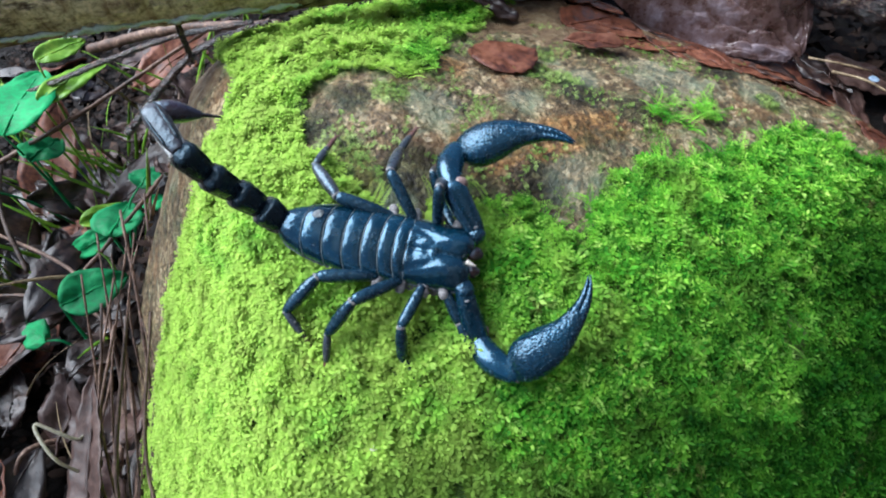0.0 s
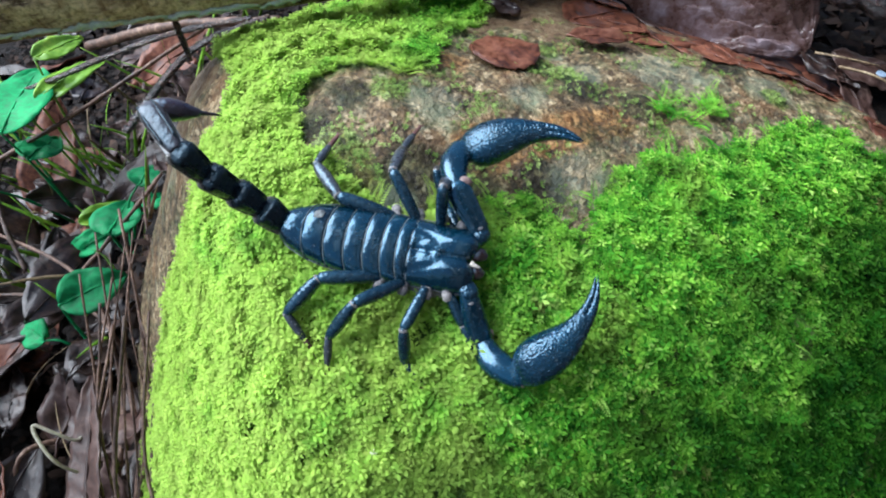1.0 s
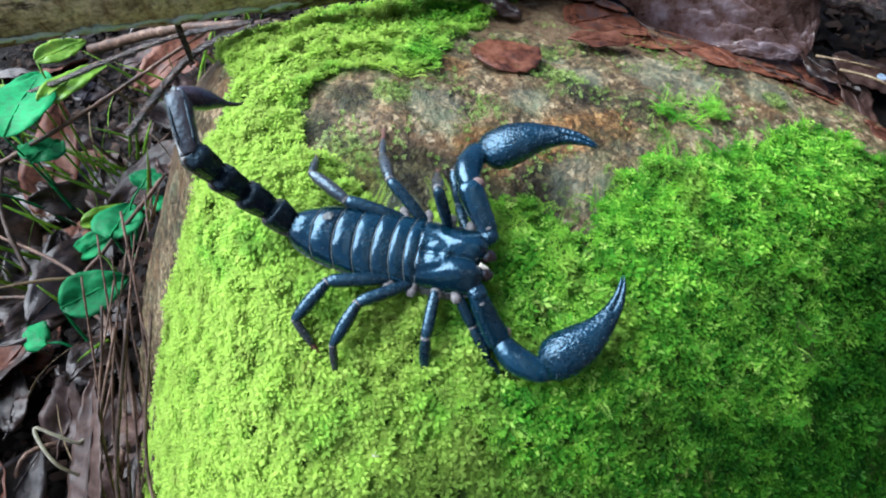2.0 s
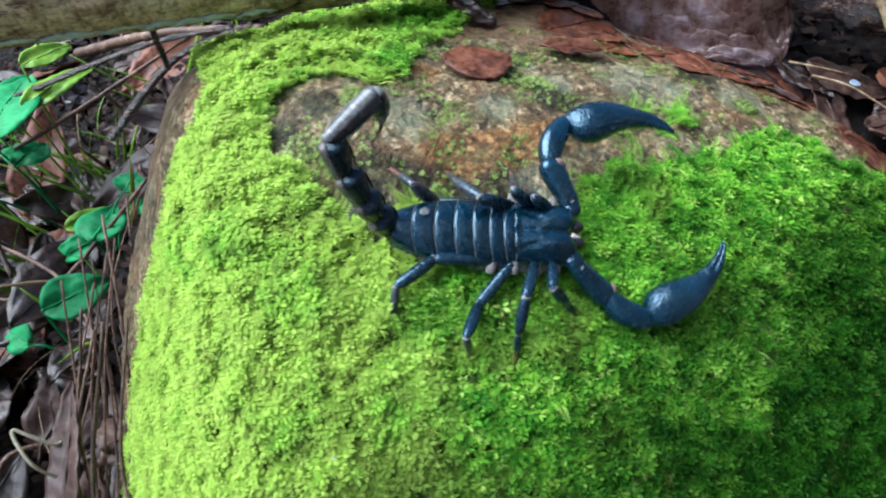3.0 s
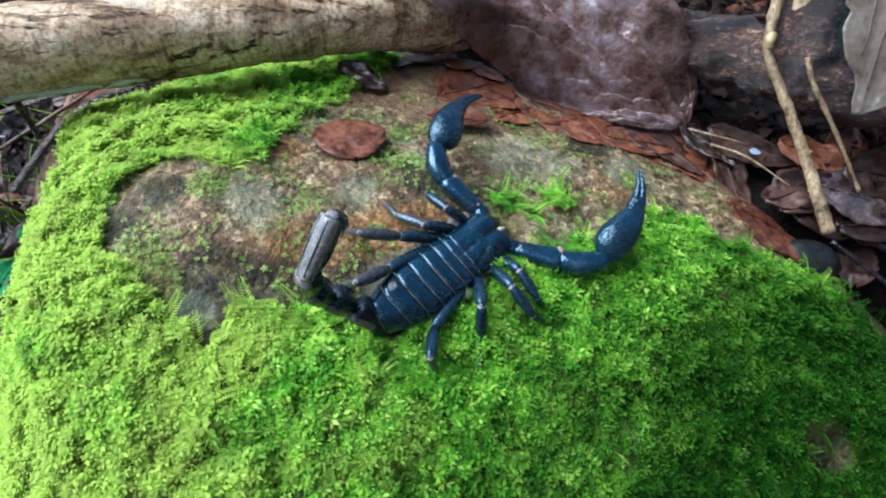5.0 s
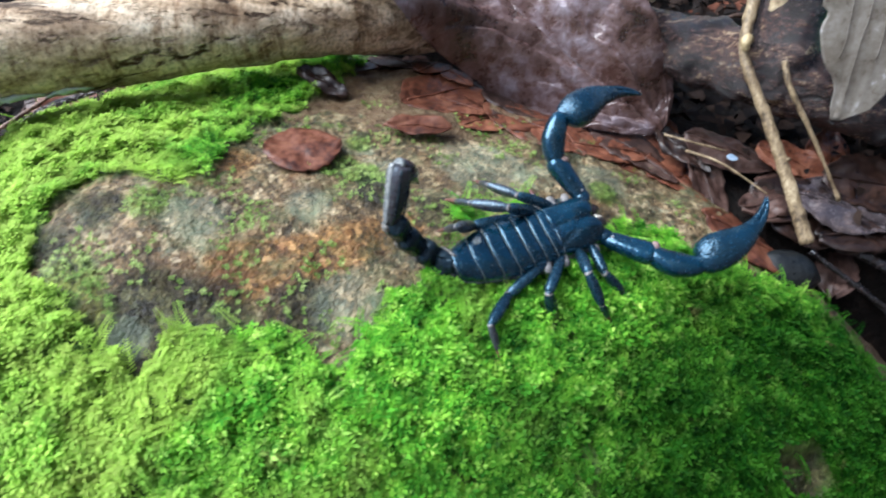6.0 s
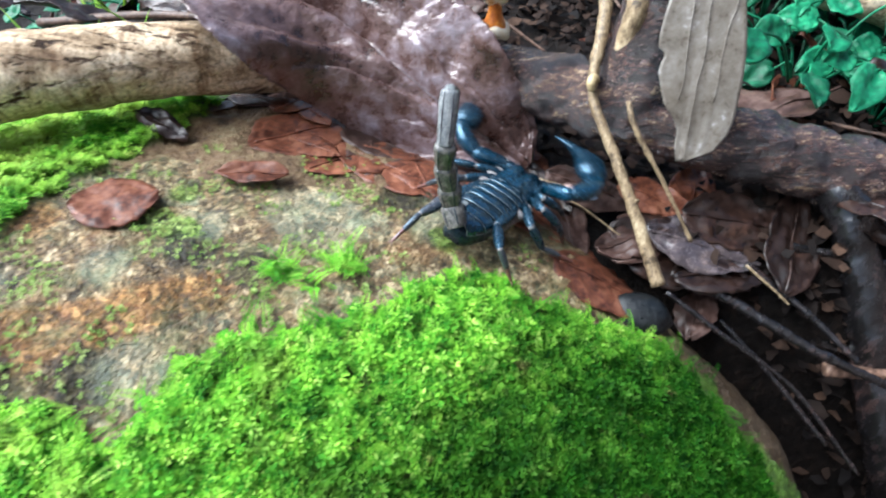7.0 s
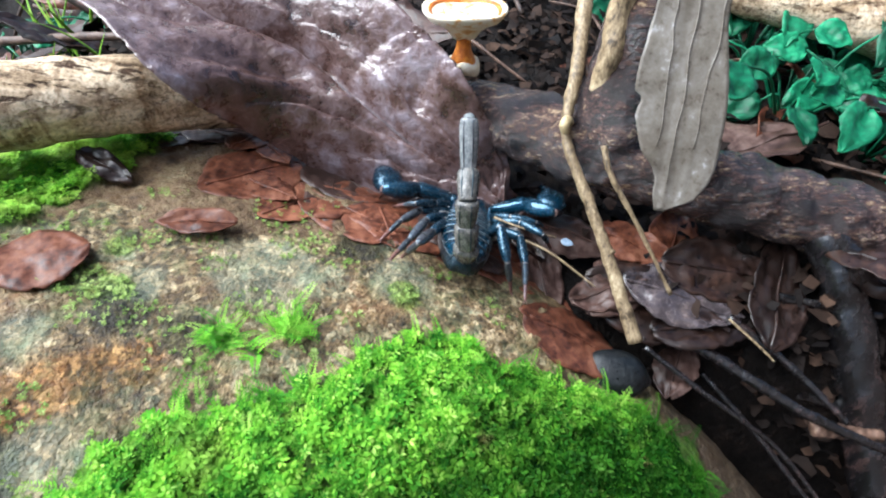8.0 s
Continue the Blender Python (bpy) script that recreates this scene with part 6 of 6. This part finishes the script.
# ---- green plants ----
def seedling(x, y, z, leaves, label, mat=GREEN, height=0.06):
    """A low plant: a bent stem with leaves on it. leaves: dx, dy, dz, length, width, heading, droop."""
    thing = new("seedling")
    thing.matrix_world = pose(x, y, float(ground_z(x, y)) - 0.004)
    tagged(thing, label, "plant", "seedlings")
    gz0 = float(ground_z(x, y)) - 0.004
    for dx, dy, zz, a, w, h, droop in leaves:
        p = Vector((dx, dy, zz - gz0))
        d = Vector((math.cos(radians(h)), math.sin(radians(h)), droop))
        part("stalk", tube([(0, 0, 0), tuple(p * 0.55 + Vector((0, 0, 0.01))), tuple(p)], [0.0009, 0.0007, 0.0005], 6, 10), mat, thing)
        m = basis_at(p, d, (0.1, -0.5, 0.85))
        blade = leaf_shape(a, w, curl=-0.12, fold=0.16, wave=0.0022, seed=a * 900 + h, nu=18, nv=10, tip=0.72, crumple=0.0006)
        leaf = part("leaf", moved(blade, m), mat, thing)
        if mat is not TEAL:
            part("midrib", moved(tube([tuple(Vector(blade[0][k * 11 + 5]) + Vector((0, 0, 0.0001))) for k in range(0, 19, 3)], [0.0006, 0.0005, 0.0002], 6, 12), m), mat, leaf)
    return thing


# LEFT_LEAVES: dx, dy, height, length, half width, heading, droop
seedling(-0.225, 0.250, 0, [(0.012, -0.026, 0.118, 0.062, 0.018, 100, 0.05), (-0.03, 0.022, 0.115, 0.045, 0.017, 120, -0.1), (0.012, -0.022, 0.098, 0.024, 0.011, 80, -0.1), (-0.02, -0.03, 0.085, 0.03, 0.010, 210, -0.2)], "broad bright green leaves on a low plant beside the boulder")
seedling(-0.205, 0.255, 0, [(-0.002, -0.005, 0.118, 0.048, 0.0075, 68, 0.02), (-0.012, 0.022, 0.125, 0.03, 0.007, 60, 0.0), (0.012, -0.045, 0.07, 0.030, 0.006, 38, -0.1), (-0.03, 0.01, 0.11, 0.026, 0.007, 150, -0.2)], "narrow yellow-green leaves on a low plant", LIME)
seedling(-0.170, 0.200, 0, [(0.004, -0.008, 0.080, 0.027, 0.0125, 92, 0.0), (-0.012, 0.010, 0.06, 0.026, 0.007, 205, -0.2), (0.010, 0.022, 0.085, 0.018, 0.008, 80, 0), (0.018, 0.012, 0.078, 0.017, 0.007, 100, -0.1)], "small heart-shaped green leaves beside dead stems")
seedling(-0.175, 0.150, 0, [(0.0, 0.002, 0.078, 0.030, 0.011, 38, 0.0), (-0.02, 0.0, 0.05, 0.02, 0.008, 150, 0)], "dark green leaves low beside the boulder")
for i, (x, y) in enumerate([(0.345, 0.375), (0.395, 0.40), (0.335, 0.315), (0.37, 0.30), (0.42, 0.35), (0.33, 0.43), (-0.12, 0.42), (-0.08, 0.46), (0.36, 0.24), (0.31, 0.36), (0.37, 0.44), (0.30, 0.295), (0.33, 0.27), (0.345, 0.345), (0.30, 0.33), (0.385, 0.335), (0.36, 0.27), (0.29, 0.40), (0.41, 0.29), (0.45, 0.40)]):
    lv = []
    for k in range(11):
        a = k * 2.4 + i
        r = 0.008 + 0.0042 * k
        lv.append((r * math.cos(a), r * math.sin(a), 0.160 + random.uniform(0, 0.034) - (0.06 if x < 0 else 0), 0.016 + 0.003 * (k % 4), 0.0078, math.degrees(a) + random.uniform(-50, 50), random.uniform(-0.4, 0.1)))
    seedling(x, y, 0, lv, "low plant with rounded emerald-green leaves", TEAL)

# ---- unseen trunks outside the picture, added to block sky light from right and front ----
for pts, r in (([(0.60, -0.04, -0.1), (0.60, -0.04, 0.3), (0.57, -0.06, 1.2), (0.5, -0.04, 3.0)], 0.23), ([(0.42, -0.24, -0.1), (0.41, -0.24, 0.2), (0.34, -0.26, 0.8), (0.18, -0.32, 1.8), (0.0, -0.4, 3.2)], 0.21), ([(0.12, -0.70, -0.1), (0.12, -0.68, 0.3), (0.14, -0.66, 1.4), (0.16, -0.64, 3.4)], 0.24)):
    tree = new("shade_trunk")
    tagged(tree, "unseen added trunk that shades the boulder from right and front", "tree", "trees")
    part("bark", tube(pts, [r * 1.25, r, r * 0.9, r * 0.8], 24, 60, 0.02, r * 90, 9), DARKWOOD, tree)

# ---- litter left of the stone and around: dead stems, twigs, grass, leaves ----
STEMS = [[(-0.120, 0.075, 0.03), (-0.118, 0.11, 0.075), (-0.108, 0.16, 0.115), (-0.10, 0.21, 0.135)], [(-0.135, 0.06, 0.02), (-0.130, 0.11, 0.055), (-0.121, 0.165, 0.085), (-0.13, 0.23, 0.10)],
         [(-0.112, 0.05, 0.045), (-0.112, 0.10, 0.085), (-0.103, 0.15, 0.125)], [(-0.145, 0.09, 0.02), (-0.138, 0.13, 0.045), (-0.125, 0.18, 0.08), (-0.115, 0.24, 0.11)],
         [(-0.150, 0.075, 0.015), (-0.155, 0.13, 0.04), (-0.185, 0.18, 0.06), (-0.25, 0.21, 0.07)], [(-0.140, 0.10, 0.03), (-0.160, 0.15, 0.05), (-0.200, 0.175, 0.05), (-0.27, 0.18, 0.045)],
         [(-0.128, 0.04, 0.02), (-0.125, 0.08, 0.05), (-0.118, 0.13, 0.085)]]
for i, pts in enumerate(STEMS):
    twig(pts, 0.0017 - 0.0001 * i, 0.0009, "reddish-brown dead stem leaning on the boulder", TWIG, 0.0003, 40, "dry_twig")
rs = random.Random(12)
for i in range(16):
    dx, r0 = rs.uniform(-0.04, 0.008), rs.uniform(0.0005, 0.0012)
    y0 = rs.uniform(-0.03, 0.09)
    pts = []
    for k in range(4):
        y = y0 + 0.05 * k
        edge_x = float(np.interp(y, [-0.045, 0.07, 0.185], [-0.075, -0.108, -0.128]))
        pts.append((edge_x + dx + rs.uniform(-0.011, 0.011), y, 0.02 + 0.03 * k + rs.uniform(-0.008, 0.008) + dx * 0.5))
    twig(pts, r0, r0 * 0.6, "thin reddish-brown dead stem along the boulder foot", TWIG, 0.0002, 24, "dry_twig")
LONG = [([(-0.30, 0.235, 0.09), (-0.22, 0.262, 0.115), (-0.14, 0.262, 0.145), (-0.085, 0.245, 0.165)], 0.0028), ([(-0.28, 0.215, 0.075), (-0.20, 0.25, 0.105), (-0.13, 0.30, 0.13)], 0.0022),
        ([(-0.16, 0.235, 0.11), (-0.12, 0.25, 0.145), (-0.08, 0.255, 0.16)], 0.0035), ([(-0.22, 0.33, 0.10), (-0.15, 0.30, 0.13), (-0.08, 0.27, 0.15)], 0.005), ([(-0.20, 0.17, 0.05), (-0.15, 0.21, 0.09), (-0.10, 0.24, 0.14)], 0.0018),
        ([(-0.26, 0.26, 0.07), (-0.235, 0.215, 0.075), (-0.215, 0.185, 0.06)], 0.0025), ([(-0.12, 0.40, 0.13), (-0.02, 0.36, 0.155), (0.06, 0.33, 0.16)], 0.004), ([(-0.15, 0.36, 0.12), (-0.06, 0.31, 0.16), (-0.02, 0.29, 0.165)], 0.003)]
for i, (pts, r) in enumerate(LONG):
    twig(pts, r * 0.65, r * 0.4, "grey-brown forked twig on the ground by the branch", DARKWOOD if i in (0, 2) else TWIG, 0.0006)
twig([(-0.1442, 0.0937, 0.0710), (-0.1449, 0.0906, 0.0740), (-0.1512, 0.0915, 0.0800), (-0.1573, 0.0928, 0.0830), (-0.1544, 0.0878, 0.0810), (-0.1479, 0.0816, 0.0760), (-0.1426, 0.0800, 0.0690), (-0.1410, 0.0806, 0.0620)], 0.00075, 0.0006, "pale bent grass stalk among black leaves", PALESTALK, 0.0001)
leaf_thing("dead_leaf", DUNLEAF, "pinkish-brown pointed dead leaf standing beside the boulder", "leaf", 0.0786, 0.0085, basis_at(Vector((-0.1297, 0.0419, 0.0573)), Vector((-0.1976, 0.9369, 0.2884)), Vector((-0.35, -0.25, 0.9))), "fallen leaves", seed=61, wave=0.0012, fold=0.35, curl=0.0, nu=30)

r2 = random.Random(5)
MESHES, RIBS = {}, {}
KINDS = [(BLACKLEAF, "black rotting leaf on the forest floor"), (DUNLEAF, "dull brown dead leaf on the forest floor"), (REDLEAF, "red-brown dead leaf on the forest floor")]
for i in range(150):
    while True:
        x, y = r2.uniform(-0.42, 0.55), r2.uniform(-0.02, 0.75)
        if float(inside(np.array([x]), np.array([y]), OUTLINE)[0]) > 0.055 and not (abs(x - 0.12) < 0.13 and y < 0.32):
            break
    k = r2.choices((0, 1, 2), (6, 3, 2))[0]
    v = r2.randrange(4)
    if (k, v) not in MESHES:
        a = (0.05, 0.065, 0.04, 0.075)[v]
        MESHES[k, v] = mesh_of("blade", *leaf_shape(a, a * 0.27, curl=0.15 * (v - 1), fold=0.25, wave=0.006, seed=100 + 10 * k + v, nu=14, nv=8, ragged=0.2), KINDS[k][0])
        RIBS[MESHES[k, v].name] = mesh_of("midrib", *tube([(a * u, 0, 0.15 * (v - 1) * a * u * u + 0.006 * (noise.noise(Vector((u * 3.0 + 100 + 10 * k + v, 0, (100 + 10 * k + v) * 1.3))) + 0.5 * noise.noise(Vector((u * 8 + 100 + 10 * k + v, 0, 7.0)))) + 0.0004) for u in np.linspace(-0.12, 0.97, 12)], [0.0007, 0.0006, 0.0003], 6, 20), KINDS[k][0])
    ob = new("dead_leaf", MESHES[k, v])
    new("midrib", RIBS[ob.data.name]).parent = ob
    ob.matrix_world = pose(x, y, float(ground_z(x, y)) + r2.uniform(0.004, 0.018), r2.uniform(-30, 30), r2.uniform(-25, 25), r2.uniform(0, 360))
    tagged(ob, KINDS[k][1], "leaf", "fallen leaves")
for i in range(90):
    x, y = r2.uniform(-0.34, -0.115), r2.uniform(-0.02, 0.34)
    ob = new("dead_leaf", MESHES[0, r2.randrange(4)] if i % 5 else MESHES[1, 2])
    new("midrib", RIBS[ob.data.name]).parent = ob
    ob.matrix_world = pose(x, y, float(ground_z(x, y)) + r2.uniform(0.002, 0.02), r2.uniform(-40, 40), r2.uniform(-35, 35), r2.uniform(0, 360)) @ Matrix.Scale(r2.uniform(0.5, 0.9), 4)
    tagged(ob, KINDS[0 if i % 5 else 1][1], "leaf", "fallen leaves")
for i in range(60):
    x, y = r2.uniform(-0.35, 0.5), r2.uniform(0.0, 0.7)
    if float(inside(np.array([x]), np.array([y]), OUTLINE)[0]) < 0.06:
        continue
    h, a = r2.uniform(0, 6.3), r2.uniform(0.03, 0.09)
    z = float(ground_z(x, y)) + 0.008
    twig([(x, y, z), (x + a * 0.5 * math.cos(h), y + a * 0.5 * math.sin(h), z + r2.uniform(0, 0.015)), (x + a * math.cos(h + 0.3), y + a * math.sin(h + 0.3), float(ground_z(x + a * math.cos(h), y + a * math.sin(h))) + 0.008)], r2.uniform(0.0008, 0.0022), 0.0006, "small broken twig on the forest floor", TWIG, 0.0003, 12)


def grass(name, label, places, mat, seed):
    """Single thin blades, bent over, each with thickness."""
    rg = random.Random(seed)
    shapes = []
    for x, y, a in places:
        h = rg.uniform(0, 6.3)
        z = float(ground_z(x, y))
        m = basis_at((x, y, z), (0.5 * math.cos(h), 0.5 * math.sin(h), 1.0), (math.cos(h + 2), math.sin(h + 2), 0.2))
        shapes.append(moved(leaf_shape(a, 0.0011, curl=rg.uniform(-0.5, 0.5), fold=0.2, seed=h, nu=8, nv=2, thick=0.0002), m))
    return tagged(part(name, join(*shapes), mat), label, "grass", kind="stuff")


grass("grass", "thin green grass blades growing beside the boulder", [(r2.uniform(-0.34, -0.16), r2.uniform(0.13, 0.36), r2.uniform(0.03, 0.08)) for _ in range(70)], LIME, 3)
grass("grass", "thin green grass blades behind the branch", [(r2.uniform(-0.16, -0.02), r2.uniform(0.29, 0.5), r2.uniform(0.03, 0.07)) for _ in range(40)], LIME, 4)
grass("dry_grass", "pale dry grass stalks beside the boulder", [(r2.uniform(-0.3, -0.13), r2.uniform(0.08, 0.34), r2.uniform(0.03, 0.09)) for _ in range(28)], TANWOOD, 5)


# small broken bits of leaf and bark that cover the soil
def litter(name, label, count, mat, seed, box, size, clear=0.0):
    rg = np.random.default_rng(seed)
    x, y = rg.uniform(box[0], box[1], count), rg.uniform(box[2], box[3], count)
    free = (np.hypot(x - 0.05, y - 0.25) > clear) & (inside(x, y, OUTLINE) > 0.02) & (stone_z(x, y) < ground_z(x, y) + 0.02)
    x, y = x[free], y[free]
    n = len(x)
    z = np.maximum(ground_z(x, y), stone_z(x, y)) + rg.uniform(0.002, 0.009, n)
    h, a, w = rg.uniform(0, 6.3, n), rg.uniform(0.4, 1.3, n) * size, rg.uniform(0.12, 0.4, n) * size
    dx, dy = np.cos(h), np.sin(h)
    verts = np.zeros((n, 6, 3))
    for k, u in enumerate((-1, 0, 1)):
        for s in (0, 1):
            side = (2 * s - 1) * w * (1.0 if u == 0 else 0.3)
            verts[:, 2 * k + s, 0] = x + dx * a * u / 2 - dy * side
            verts[:, 2 * k + s, 1] = y + dy * a * u / 2 + dx * side
            verts[:, 2 * k + s, 2] = z + rg.normal(0, 0.15, n) * a + (0.12 * a if u == 0 else 0)
    base = np.arange(n)[:, None] * 6
    faces = np.concatenate([base + np.array([0, 2, 3, 1]), base + np.array([2, 4, 5, 3])])
    return tagged(new(name, mesh_of(name, verts.reshape(-1, 3), faces, mat)), label, "litter", kind="stuff")


litter("leaf_litter", "dark wet broken leaf bits covering the soil", 26000, BITS, 1, (-0.4, 0.55, -0.1, 0.6), 0.0085)
litter("leaf_litter", "dark dead leaves scattered over the forest floor", 9000, BITS, 2, (-1.6, 1.7, -1.5, 1.9), 0.04, 0.6)

motions()
